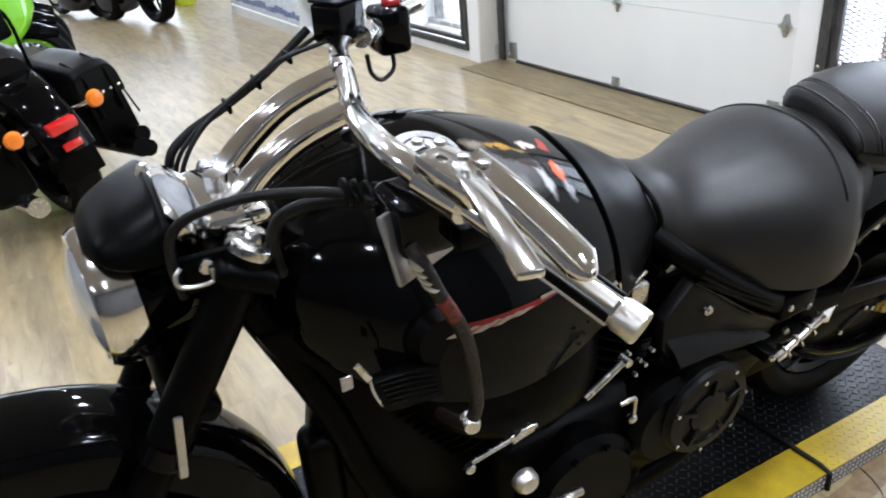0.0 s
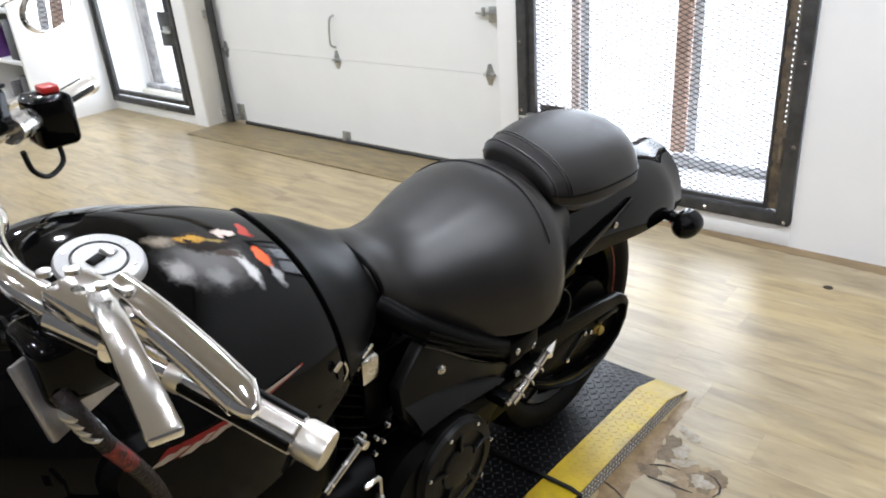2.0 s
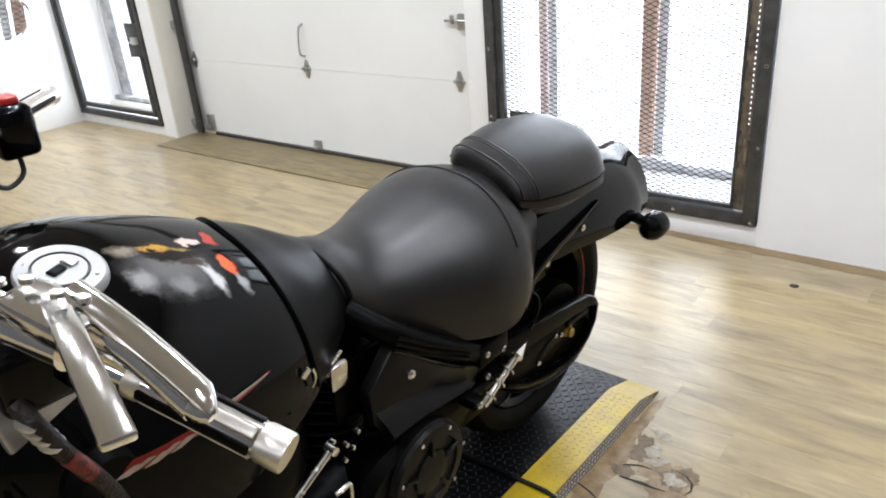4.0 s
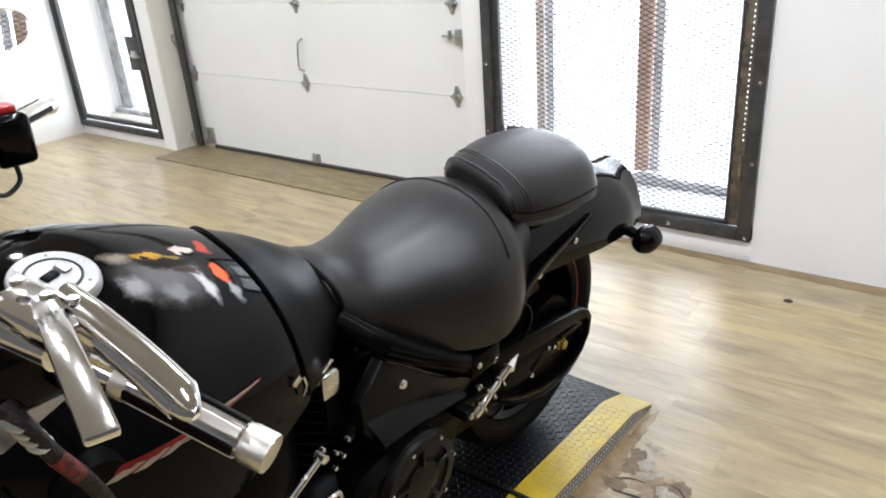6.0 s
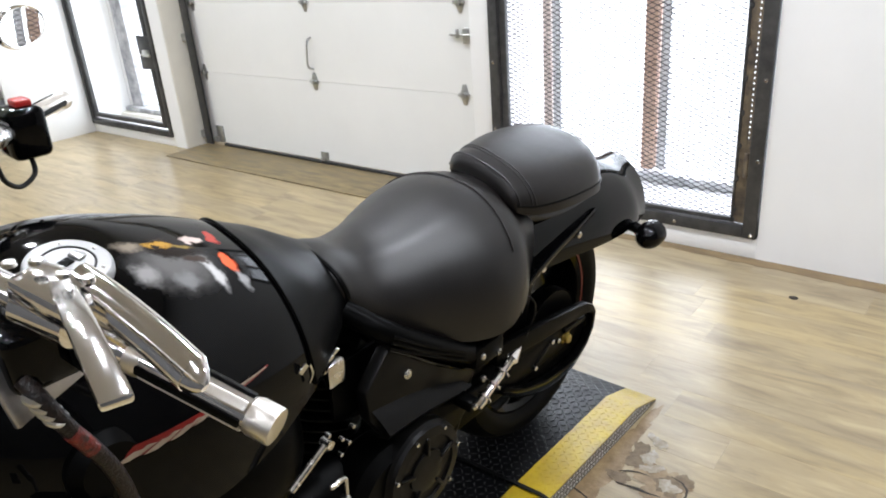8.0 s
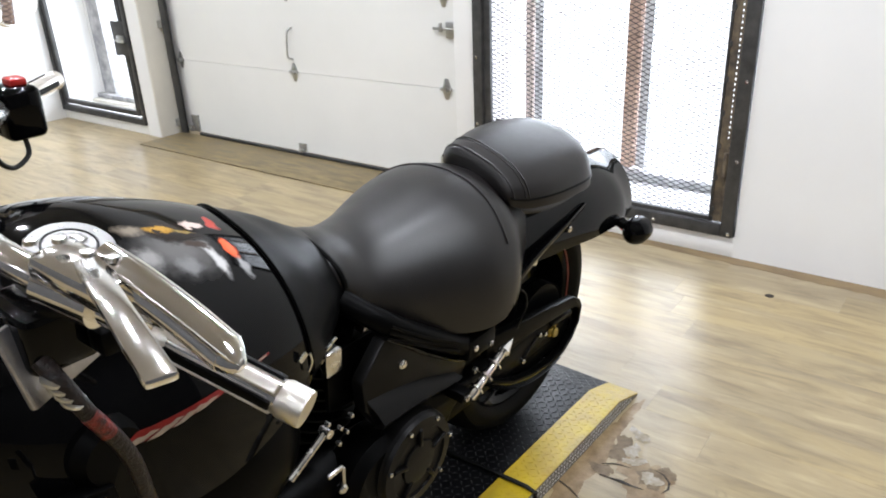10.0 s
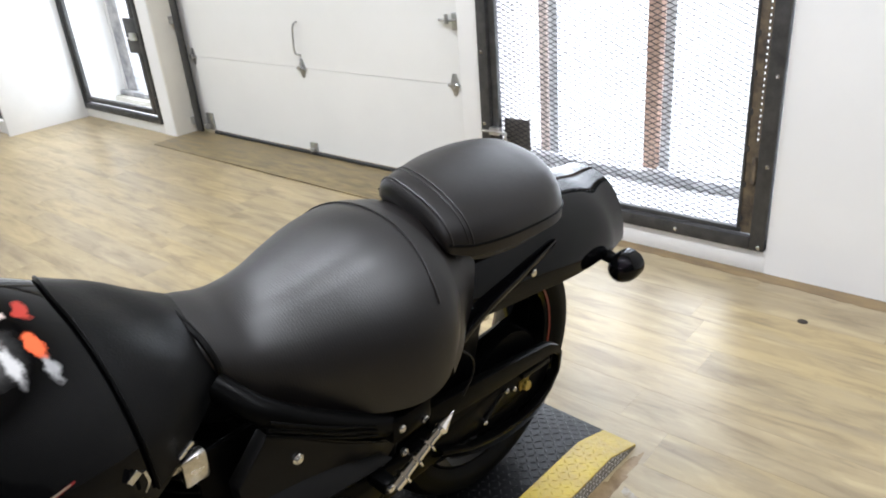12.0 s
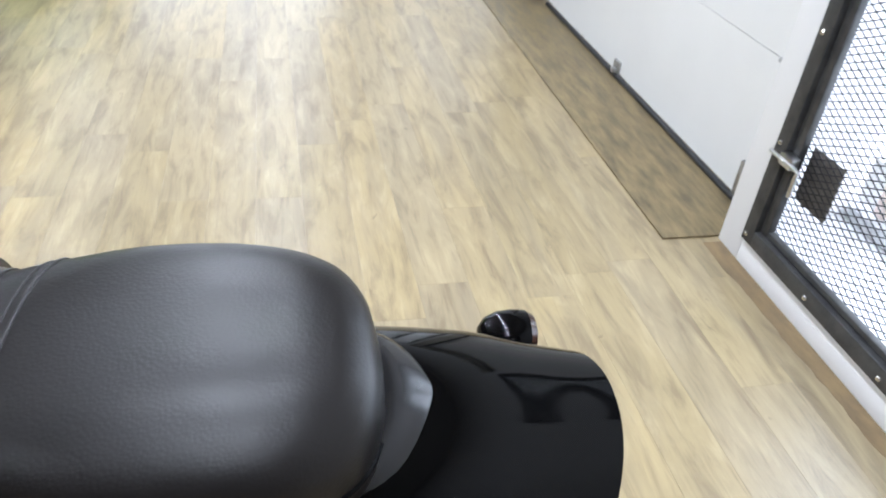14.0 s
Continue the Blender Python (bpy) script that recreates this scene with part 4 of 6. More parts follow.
for s in (-1, 1):
    arm = P("fender_strut", tube([(-0.385, s * 0.170, 0.465), (-0.31, s * 0.176, 0.540), (-0.20, s * 0.178, 0.598), (-0.06, s * 0.176, 0.632), (0.05, s * 0.166, 0.648)], [0.034, 0.022], 16, flat=0.40), GLOSS, "curved black fender strut")
    for u, w in ((-0.194, 0.600), (-0.040, 0.628)):
        P("strut_bolt", disc_y(u, s * 0.187, w, 0.0085, 0.006, 14, 0.002), BOLT, parent=arm)
    su, sv, sw = (0.262, 0.240, 0.532) if s < 0 else (0.345, 0.172, 0.560)
    lamp = P("turn_signal", tube([(su - 0.018, s * (sv - 0.117), sw + 0.032), (su - 0.008, s * (sv - 0.082), sw + 0.022), (su, s * (sv - 0.05), sw + 0.01), (su + 0.002, s * (sv - 0.03), sw + 0.002)], [0.021, 0.014], 14), SATIN, "black bullet turn signal")
    m = Matrix.Translation((su, s * sv, sw)) @ Matrix.Rotation(radians(90), 4, "Z")
    P("lamp_shell", moved(lathe([(0, 0.048), (0.014, 0.046), (0.027, 0.036), (0.035, 0.018), (0.037, -0.004), (0.035, -0.024), (0.0, -0.024)], 24), m), GLOSS, parent=lamp)
    P("lamp_lens", moved(lathe([(0.034, -0.0245), (0.028, -0.034), (0.014, -0.039), (0, -0.040)], 24), m), SMOKED, parent=lamp, label="smoked lens")
    P("stem_clamp", box(su - 0.011, su + 0.007, s * (sv - 0.062) - 0.006, s * (sv - 0.062) + 0.006, sw + 0.019, sw + 0.043, 0.003), SILVER, parent=lamp)
    P("side_reflector", moved(lathe([(0, -0.004), (0.012, -0.004), (0.014, 0), (0.012, 0.004), (0, 0.005)], 16), Matrix.Translation((su + 0.04, s * (sv - 0.055), sw - 0.02)) @ Matrix.Rotation(radians(90), 4, "Z")), REDLENS, parent=lamp, label="small red reflector")
    P("reflector_stem", tube([(su + 0.005, s * (sv - 0.055), sw - 0.002), (su + 0.036, s * (sv - 0.055), sw - 0.02)], 0.005, 8), SATIN, parent=lamp)
P("tail_lamp", moved(dome([(0.36, 0.05, 0.575, 0.54), (0.40, 0.05, 0.57, 0.53), (0.432, 0.035, 0.56, 0.525)], 8, 14), Matrix()), REDLENS, "red tail lamp under the fender")

# pillion pad
PIL = [(-0.245, 0.088, 0.808, 0.786), (-0.238, 0.106, 0.829, 0.770), (-0.222, 0.113, 0.835, 0.762), (-0.18, 0.127, 0.839, 0.752), (-0.11, 0.143, 0.839, 0.747), (-0.03, 0.148, 0.837, 0.742), (0.03, 0.144, 0.834, 0.736), (0.075, 0.130, 0.830, 0.730), (0.105, 0.108, 0.821, 0.726), (0.125, 0.075, 0.800, 0.722), (0.135, 0.036, 0.760, 0.720)]
PAD_SET = (-0.043, 0.17, 0.17)
pil = P("pillion_pad", settled(dome(PIL, 72, 44, 2.55, 0.12), *PAD_SET), PADM, "black stitched vinyl pillion pad")


def seam(stations, u0, lean, power, r, grow, lo=0.04, hi=0.96, n=40):
    """A line of piping over a cushion, from side to side, at u0 and leaning back towards the sides."""
    pts = []
    for k in range(n + 1):
        a = math.pi * (lo + (hi - lo) * k / n)
        c, s = math.cos(a), math.sin(a)
        u = u0 + lean * (abs(c) ** 2)
        hw, top, bot = interp(stations, u)
        hw, top = hw + grow, top + grow
        v = -hw * math.copysign(abs(c) ** (2 / power), c)
        pts.append((u, v, bot + (top - bot) * abs(s) ** (2 / power) + nose_tilt(u) * v))
    return tube(pts, r, 8, False)


for u0, r in ((-0.234, 0.0026), (-0.200, 0.0014), (-0.190, 0.0020)):
    P("seam", settled(seam(PIL, u0, 0.006, 2.55, r, 0.000), *PAD_SET), PADM, parent=pil, label="raised stitched seam")


def rim_line(stations, u0, u1, side, power, r, f=0.05, n=40):
    pts = []
    for k in range(n + 1):
        u = u0 + (u1 - u0) * k / n
        hw, top, bot = interp(stations, u)
        a = f * math.pi
        v = side * hw * math.cos(a) ** (2 / power)
        pts.append((u, v, bot + (top - bot) * math.sin(a) ** (2 / power) + nose_tilt(u) * v))
    return tube(pts, r, 8, False)


for s in (-1, 1):
    P("edge_piping", settled(rim_line(PIL, -0.236, 0.128, s, 2.55, 0.0028), *PAD_SET), SATIN, parent=pil)
P("pad_base", settled(dome([(-0.22, 0.080, 0.780, 0.73), (-0.1, 0.104, 0.760, 0.70), (0.04, 0.110, 0.752, 0.685), (0.10, 0.104, 0.748, 0.675), (0.145, 0.088, 0.744, 0.675), (0.172, 0.064, 0.733, 0.675), (0.188, 0.036, 0.722, 0.675)], 36, 28, 2.2, 0.25), *PAD_SET), PADBASE, "gloss black plastic pad base")

P("inner_guard", plate([(-0.46, 0.34), (-0.16, 0.40), (-0.12, 0.575), (-0.30, 0.60), (-0.46, 0.50)], -0.128, -0.122, 0.001), SATIN, "black inner guard beside the wheel")
P("under_seat_panel", plate([(-0.78, 0.62), (-0.78, 0.50), (-0.40, 0.44), (-0.36, 0.56), (-0.46, 0.57), (-0.62, 0.62)], -0.122, -0.112, 0.002), SATIN, "black panel under the seat")

# rider's seat
SEAT = [(-0.725, 0.056, 0.788, 0.765), (-0.712, 0.085, 0.793, 0.745), (-0.68, 0.106, 0.789, 0.690), (-0.63, 0.126, 0.774, 0.645), (-0.58, 0.153, 0.771, 0.610), (-0.52, 0.184, 0.781, 0.572), (-0.46, 0.214, 0.794, 0.556), (-0.40, 0.234, 0.806, 0.556), (-0.35, 0.235, 0.812, 0.575), (-0.31, 0.222, 0.811, 0.620), (-0.28, 0.200, 0.806, 0.660)]
seat = P("rider_seat", dome(SEAT, 72, 48, 2.15, 0.03, lean=nose_tilt), SEATM, "black grained vinyl rider's seat")
P("nose_piping", seam(SEAT, -0.712, 0.012, 2.15, 0.006, 0.000), BIBM, parent=seat)
P("back_piping", seam(SEAT, -0.308, -0.042, 2.15, 0.0022, 0.001, 0.17, 0.83), PADM, parent=seat)
P("seat_back_panel", dome([(-0.33, 0.226, 0.806, 0.56), (-0.29, 0.212, 0.806, 0.58), (-0.25, 0.190, 0.800, 0.61), (-0.20, 0.165, 0.775, 0.63), (-0.15, 0.145, 0.750, 0.64)], 24, 40, 2.2, 0.1), PADM, "black vinyl panel behind the seat")

# tank, bib and emblem
TP = 2.3
TANK = [(-1.40, 0.052, 0.867, 0.795), (-1.36, 0.107, 0.907, 0.755), (-1.28, 0.174, 0.944, 0.715), (-1.18, 0.218, 0.961, 0.690), (-1.08, 0.227, 0.952, 0.680), (-0.98, 0.211, 0.923, 0.680), (-0.90, 0.190, 0.892, 0.690), (-0.83, 0.162, 0.858, 0.695), (-0.76, 0.124, 0.820, 0.705), (-0.715, 0.094, 0.797, 0.712), (-0.670, 0.080, 0.772, 0.706)]
tank = P("fuel_tank", dome(TANK, 64, 56, TP, 0.12, lean=tilt), TANKM, "gloss black fuel tank with airbrushed smoke and orange patches")
bibm = bmesh.new()
rows = []
for i in range(25):
    row = []
    for k in range(57):
        a = math.pi * (0.02 + 0.96 * k / 56)
        c, s = math.cos(a), math.sin(a)
        u0 = -0.857 + 0.030 * max(0.0, -c) ** 1.5
        u = u0 + (-0.692 - u0) * i / 24
        hw, top, bot = interp(TANK, u)
        g = 0.004 + 0.003 * math.sin(math.pi * i / 24) + 0.0015 * math.sin(5.0 * a + 0.35 * i) * math.sin(math.pi * i / 24)
        hw, top = hw + g, top + g
        v = -hw * math.copysign(abs(c) ** (2 / TP), c)
        row.append(bibm.verts.new((u, v, bot + (top - bot) * abs(s) ** (2 / TP) + tilt(u) * v)))
    rows.append(row)
for a, b in zip(rows, rows[1:]):
    for k in range(56):
        bibm.faces.new((a[k], a[k + 1], b[k + 1], b[k]))
edge = [v.co.copy() for v in rows[0]]
bib = P("tank_bib", thicken(bibm, 0.004), BIBM, "black vinyl tank bib")
P("bib_edge", tube(edge, 0.0026, 8, False), SATIN, parent=bib)

cap_m = Matrix.Translation((-1.130, -0.040, 0.945)) @ Matrix.Rotation(radians(15), 4, "X") @ Matrix.Rotation(radians(3), 4, "Y") @ Matrix.Diagonal((0.86, 0.86, 1, 1))
up = Matrix.Rotation(radians(90), 4, "X")
capo = P("fuel_cap", moved(lathe([(0, 0.006), (0.036, 0.006), (0.038, 0.004), (0.040, 0.0055), (0.060, 0.0045), (0.064, 0.001), (0.066, -0.008), (0.0, -0.008)], 48), cap_m @ up), mat("pale_satin_metal", (0.30, 0.295, 0.29), 0.45, 0.5, var=0.08, scale=40, bump=0.04, bscale=200), "silver ringed fuel cap")
P("key_cover", moved(box(-0.020, 0.006, -0.008, 0.008, 0.006, 0.009, 0.002), cap_m @ Matrix.Rotation(radians(20), 4, "Z")), SATIN, parent=capo)
P("cap_groove", moved(lathe([(0.0385, 0.0040), (0.0385, 0.0066), (0.0405, 0.0066), (0.0405, 0.0040)], 40, True), cap_m @ up), HOSE, parent=capo)
P("cap_hinge", moved(box(0.010, 0.026, -0.011, 0.011, 0.006, 0.010, 0.002), cap_m @ Matrix.Rotation(radians(20), 4, "Z")), SILVER, parent=capo)
for k in range(6):
    a = radians(60 * k + 15)
    P("cap_screw", moved(lathe([(0, 0.0065), (0.0028, 0.006), (0.003, 0.003)], 8), cap_m @ Matrix.Translation((0.05 * math.cos(a), 0.05 * math.sin(a), 0)) @ up), BOLT, parent=capo)


def on_tank(u, f, lift=0.002):
    """A point on the tank's flank: f runs from the lower left edge to the crown."""
    hw, top, bot = interp(TANK, u)
    a = f * math.pi / 2
    c, s = math.cos(a), math.sin(a)
    v = -(hw + lift) * c ** (2 / TP)
    return Vector((u, v, bot + (top - bot + lift) * s ** (2 / TP) + tilt(u) * v))


def flank_strip(u0, u1, f0, f1, taper=0.0, lift=0.002, slant=0.0, rise=0.0):
    bm = bmesh.new()
    n = 10
    lo, hi = [], []
    for k in range(n + 1):
        t = k / n
        u = u0 + (u1 - u0) * t
        half = (f1 - f0) / 2 * (1 - taper * t)
        mid = (f0 + f1) / 2 + rise * t
        lo.append(bm.verts.new(on_tank(u, mid - half, lift)))
        hi.append(bm.verts.new(on_tank(u + slant, mid + half, lift)))
    for k in range(n):
        bm.faces.new((lo[k], lo[k + 1], hi[k + 1], hi[k]))
    return thicken(bm, 0.001)


em = P("tank_emblem", flank_strip(-1.205, -0.948, 0.222, 0.262, 0.8, rise=0.060), mat("emblem_red", (0.17, 0.006, 0.005), 0.3, var=0.2, scale=30), "dark red tank emblem with slanted pale bars")
for k, (wd, lo, hi) in enumerate(((0.016, 0.016, 0.012), (0.010, 0.012, 0.015), (0.017, 0.015, 0.010), (0.009, 0.010, 0.014), (0.015, 0.013, 0.011), (0.008, 0.010, 0.012), (0.014, 0.009, 0.010))):
    u, f = -1.198 + 0.0175 * k, 0.240 + 0.0042 * k
    P("emblem_bar", flank_strip(u, u + wd, f - lo, f + hi, 0.25, 0.0035, 0.026), BEIGE, parent=em)
P("emblem_tail", flank_strip(-1.040, -0.954, 0.284, 0.298, 0.7, 0.0035, rise=0.012), BEIGE, parent=em)


# lower tank cover, frame and engine
P("lower_cover", dome([(-1.24, 0.06, 0.70, 0.60), (-1.18, 0.17, 0.705, 0.555), (-1.06, 0.215, 0.69, 0.52), (-0.95, 0.205, 0.672, 0.52), (-0.88, 0.16, 0.65, 0.54), (-0.85, 0.10, 0.63, 0.56)], 30, 30, 3.2, 0.4), SATIN, "satin black cover below the tank")
for s in (-1, 1):
    P("frame_spar", tube([(-1.42, s * 0.045, 0.80), (-1.345, s * 0.085, 0.61), (-1.29, s * 0.12, 0.42), (-1.17, s * 0.14, 0.17), (-0.95, s * 0.14, 0.13), (-0.6, s * 0.14, 0.15), (-0.48, s * 0.14, 0.30), (-0.42, s * 0.15, 0.48)], 0.024, 14), SATIN)
    P("seat_rail", tube([(-0.715, s * 0.095, 0.700), (-0.675, s * 0.160, 0.662), (-0.58, s * 0.186, 0.592), (-0.47, s * 0.192, 0.520), (-0.41, s * 0.190, 0.500)], 0.022, 16, flat=0.9), SATIN, "ribbed black seat rail")
    for k in (-1, 0, 1):
        P("rail_rib", tube([(-0.70 + 0.005 * k, s * 0.199, 0.668 + 0.010 * k), (-0.60, s * 0.209, 0.600 + 0.010 * k), (-0.51, s * 0.214, 0.545 + 0.010 * k)], 0.0028, 8), SATIN)
    P("rail_block", box(-0.475, -0.375, s * 0.188 - 0.028, s * 0.188 + 0.028, 0.482, 0.535, 0.012), SATIN)
    for u, w in ((-0.455, 0.514), (-0.398, 0.497), (-0.452, 0.458)):
        P("rail_bolt", disc_y(u, s * 0.216, w, 0.0075, 0.005, 14, 0.002), BOLT)
eng = P("engine_case", join(box(-1.08, -0.52, -0.17, 0.17, 0.16, 0.42, 0.05, 4), disc_y(-0.93, -0.17, 0.28, 0.125, 0.05, 36, 0.02), disc_y(-0.72, -0.16, 0.34, 0.10, 0.05, 36, 0.02)), ENGINE, "black engine crankcase")
for u0, u1 in ((-1.02, -1.20), (-0.80, -0.70)):
    cyl = P("cylinder", tube([(u0, 0, 0.36), (u1, 0, 0.62)], 0.085, 24, False), ENGINE, "black finned cylinder")
    d = Vector((u1 - u0, 0, 0.26))
    for k in range(9):
        c = Vector((u0, 0, 0.36)) + d * (0.28 + 0.075 * k)
        q = d.to_track_quat("Y", "Z").to_matrix().to_4x4()
        q.translation = c
        P("fin", moved(lathe([(0.07, -0.003), (0.122, -0.0015), (0.122, 0.0015), (0.07, 0.003)], 28, True), q), ENGINE, parent=cyl)
for k in range(10):
    a = 2 * math.pi * k / 10
    P("case_bolt", disc_y(-0.93 + 0.112 * math.cos(a), -0.222, 0.28 + 0.112 * math.sin(a), 0.007, 0.006, 10, 0.002), SATIN, parent=eng)
P("air_cleaner", disc_y(-1.20, -0.175, 0.745, 0.052, 0.03, 32, 0.014), SATIN, "round black cover")
fp_ = P("front_side_panel", plate([(-1.312, 0.728), (-1.262, 0.724), (-1.212, 0.712), (-1.205, 0.655), (-1.295, 0.668)], -0.212, -0.190, 0.003), SATIN, "black side panel with pressed ribs below the tank")
for k in range(5):
    P("panel_rib", tube([(-1.302 + 0.003 * k, -0.214, 0.722 - 0.010 * k), (-1.262, -0.2155, 0.718 - 0.010 * k), (-1.222 + 0.002 * k, -0.214, 0.706 - 0.010 * k)], 0.0013, 6), SATIN, parent=fp_)
P("horn_bracket", join(bar_between((-1.334, -0.217, 0.775), (-1.318, -0.217, 0.742), 0.005, 0.010, 0.002), tube([(-1.318, -0.217, 0.742), (-1.312, -0.212, 0.712), (-1.300, -0.205, 0.680)], 0.0028, 8)), CHROME_DULL, "chrome bracket strip on the front panel")
P("horn_plate", box(-1.356, -1.340, -0.216, -0.213, 0.738, 0.760, 0.001), STEELG, "small grey plate")
P("shift_rod", join(tube([(-1.180, -0.232, 0.522), (-1.060, -0.232, 0.540)], 0.0045, 10, False), bar_between((-1.108, -0.232, 0.532), (-1.066, -0.232, 0.540), 0.010, 0.017, 0.003), disc_y(-1.100, -0.238, 0.545, 0.006, 0.006, 12, 0.001), disc_y(-1.185, -0.238, 0.520, 0.009, 0.006, 12, 0.002)), CHROME_DULL, "chrome shift rod with a clevis")
P("engine_cap", moved(lathe([(0, 0.012), (0.016, 0.010), (0.022, 0.002), (0.022, -0.012), (0, -0.012)], 24), Matrix.Translation((-1.078, -0.236, 0.422)) @ Matrix.Rotation(radians(180), 4, "Z")), GRIPM, "round pale filler cap")
P("spark_lead", tube([(-1.29, -0.15, 0.715), (-1.255, -0.17, 0.69), (-1.20, -0.16, 0.62), (-1.16, -0.13, 0.58)], 0.007, 10), HOSE)
P("tank_bracket", join(box(-0.815, -0.775, -0.160, -0.140, 0.612, 0.662, 0.006), box(-0.86, -0.815, -0.150, -0.140, 0.640, 0.652, 0.003)), CHROME_DULL, "chrome bracket below the tank")
for u, w in ((-0.800, 0.690), (-0.812, 0.682)):
    P("bracket_tab", bar_between((u - 0.006, -0.165, w - 0.003), (u + 0.006, -0.165, w + 0.003), 0.006, 0.005, 0.001), BOLT)
P("spring_clip", join(bar_between((-0.893, -0.186, 0.706), (-0.878, -0.186, 0.716), 0.004, 0.010, 0.001), tube([(-0.872, -0.186, 0.712), (-0.870, -0.188, 0.695), (-0.876, -0.186, 0.680)], 0.0025, 8)), BOLT, "chrome spring clip")
P("radiator", box(-1.395, -1.335, -0.112, -0.045, 0.38, 0.560, 0.024, 4), SATIN, "rounded black radiator cowl")
P("radiator_shroud", plate([(-1.425, 0.765), (-1.36, 0.612), (-1.375, 0.52), (-1.35, 0.36), (-1.25, 0.20), (-1.05, 0.20), (-1.05, 0.66), (-1.30, 0.76)], -0.088, -0.03, 0.012), SATIN, "black shroud behind the front wheel")

# left side cover, drive cover, belt guard
sc_ = [(-0.690, 0.640), (-0.643, 0.605), (-0.558, 0.535), (-0.428, 0.452), (-0.445, 0.434), (-0.491, 0.400), (-0.56, 0.388), (-0.635, 0.405), (-0.705, 0.445), (-0.745, 0.51), (-0.752, 0.575)]
for s in (-1, 1):
    scv = P("side_cover", plate(sc_, s * 0.150, s * 0.180, 0.006), COVERM, "satin black side cover with a sharp flared wedge")
    flare = bmesh.new()
    rings = []
    for k in range(13):
        t = k / 12
        cu, cw = -0.740 + 0.268 * t, 0.530 - 0.086 * t + 0.012 * math.sin(math.pi * t)
        r = (1 - t) ** 0.6
        rings.append([flare.verts.new((cu + du, s * v, cw + dw)) for du, v, dw in ((0, 0.178, 0.004), (0, 0.183, 0.0), (0.006, 0.190 + 0.010 * r, -0.016 * r - 0.004), (0.012, 0.194 + 0.018 * r, -0.036 * r - 0.008), (0.014, 0.190 + 0.015 * r, -0.046 * r - 0.012), (0.014, 0.178, -0.054 * r - 0.014))])
    for a, b in zip(rings, rings[1:]):
        for k in range(5):
            flare.faces.new((a[k], a[k + 1], b[k + 1], b[k]))
    bmesh.ops.recalc_face_normals(flare, faces=flare.faces[:])
    P("cover_flare", flare, COVERM, parent=scv)
    P("cover_edge", tube([(-0.690, s * 0.182, 0.642), (-0.643, s * 0.184, 0.606), (-0.558, s * 0.184, 0.537), (-0.490, s * 0.184, 0.490), (-0.430, s * 0.182, 0.454)], 0.0035, 8), GLOSS, parent=scv)
    P("cover_bolt", join(disc_y(-0.648, s * 0.183, 0.566, 0.0105, 0.005, 18, 0.002), disc_y(-0.648, s * 0.188, 0.566, 0.006, 0.003, 12, 0.001)), BOLT, parent=scv)
DU, DW = -0.645, 0.350
dc = P("drive_cover", join(disc_y(DU, -0.195, DW, 0.104, 0.028, 44, 0.012), moved(lathe([(0.078, -0.004), (0.098, -0.002), (0.102, 0.006), (0.074, 0.006)], 44, True), Matrix.Translation((DU, -0.224, DW)))), COVERM, "round ribbed drive cover")
P("drive_hub", moved(lathe([(0.0, -0.004), (0.026, -0.006), (0.046, -0.002), (0.048, 0.006), (0.0, 0.006)], 30), Matrix.Translation((DU, -0.226, DW))), COVERM, parent=dc)
for k in range(5):
    a = 2 * math.pi * k / 5 + 0.3
    P("cover_rib", bar_between((DU + 0.04 * math.cos(a), -0.226, DW + 0.04 * math.sin(a)), (DU + 0.082 * math.cos(a), -0.226, DW + 0.082 * math.sin(a)), 0.014, 0.008, 0.003), COVERM, parent=dc)
for k in range(7):
    a = 2 * math.pi * k / 7 + 0.1
    P("cover_screw", disc_y(DU + 0.093 * math.cos(a), -0.229, DW + 0.093 * math.sin(a), 0.0045, 0.004, 10, 0.001), BOLT, parent=dc)
P("belt_cover", join(plate([(-0.76, 0.34), (-0.70, 0.425), (-0.60, 0.450), (-0.43, 0.405), (-0.30, 0.405), (-0.30, 0.385), (-0.45, 0.38), (-0.60, 0.30), (-0.70, 0.285)], -0.190, -0.150, 0.008)), SATIN, "black front belt cover")
P("swingarm", join(bar_between((-0.52, -0.135, 0.315), (0.03, -0.140, 0.305), 0.030, 0.075, 0.012), bar_between((-0.52, 0.135, 0.315), (0.03, 0.140, 0.305), 0.030, 0.075, 0.012)), SATIN)
gu = [(-0.34, 0.455), (-0.178, 0.428), (-0.081, 0.412), (0.070, 0.382), (0.108, 0.360), (0.128, 0.330), (0.124, 0.280), (0.092, 0.238), (0.045, 0.214), (-0.018, 0.212), (-0.114, 0.226), (-0.213, 0.258), (-0.305, 0.310), (-0.302, 0.322), (-0.213, 0.268), (-0.114, 0.236), (-0.018, 0.222), (0.040, 0.226), (0.084, 0.248), (0.110, 0.284), (0.112, 0.326), (0.094, 0.342), (0.060, 0.350), (-0.10, 0.368), (-0.34, 0.402)]
guard = P("belt_guard", plate(gu, -0.172, -0.150, 0.004), SATIN, "looped black belt guard")
belly = bmesh.new()
rings = []
for u, w in spline([(0.128, 0.330), (0.124, 0.280), (0.092, 0.238), (0.045, 0.216), (-0.018, 0.214), (-0.114, 0.228), (-0.213, 0.260), (-0.305, 0.312)], 4):
    d = Vector((u + 0.03, w - 0.36)).normalized()
    rings.append([belly.verts.new((u + 0.020 * d.x * math.sin(q), -0.168 + 0.085 * (1 - math.cos(q)), w + 0.080 * min(0.0, d.y) * math.sin(q))) for q in (0, 0.35, 0.7, 1.05, 1.4)])
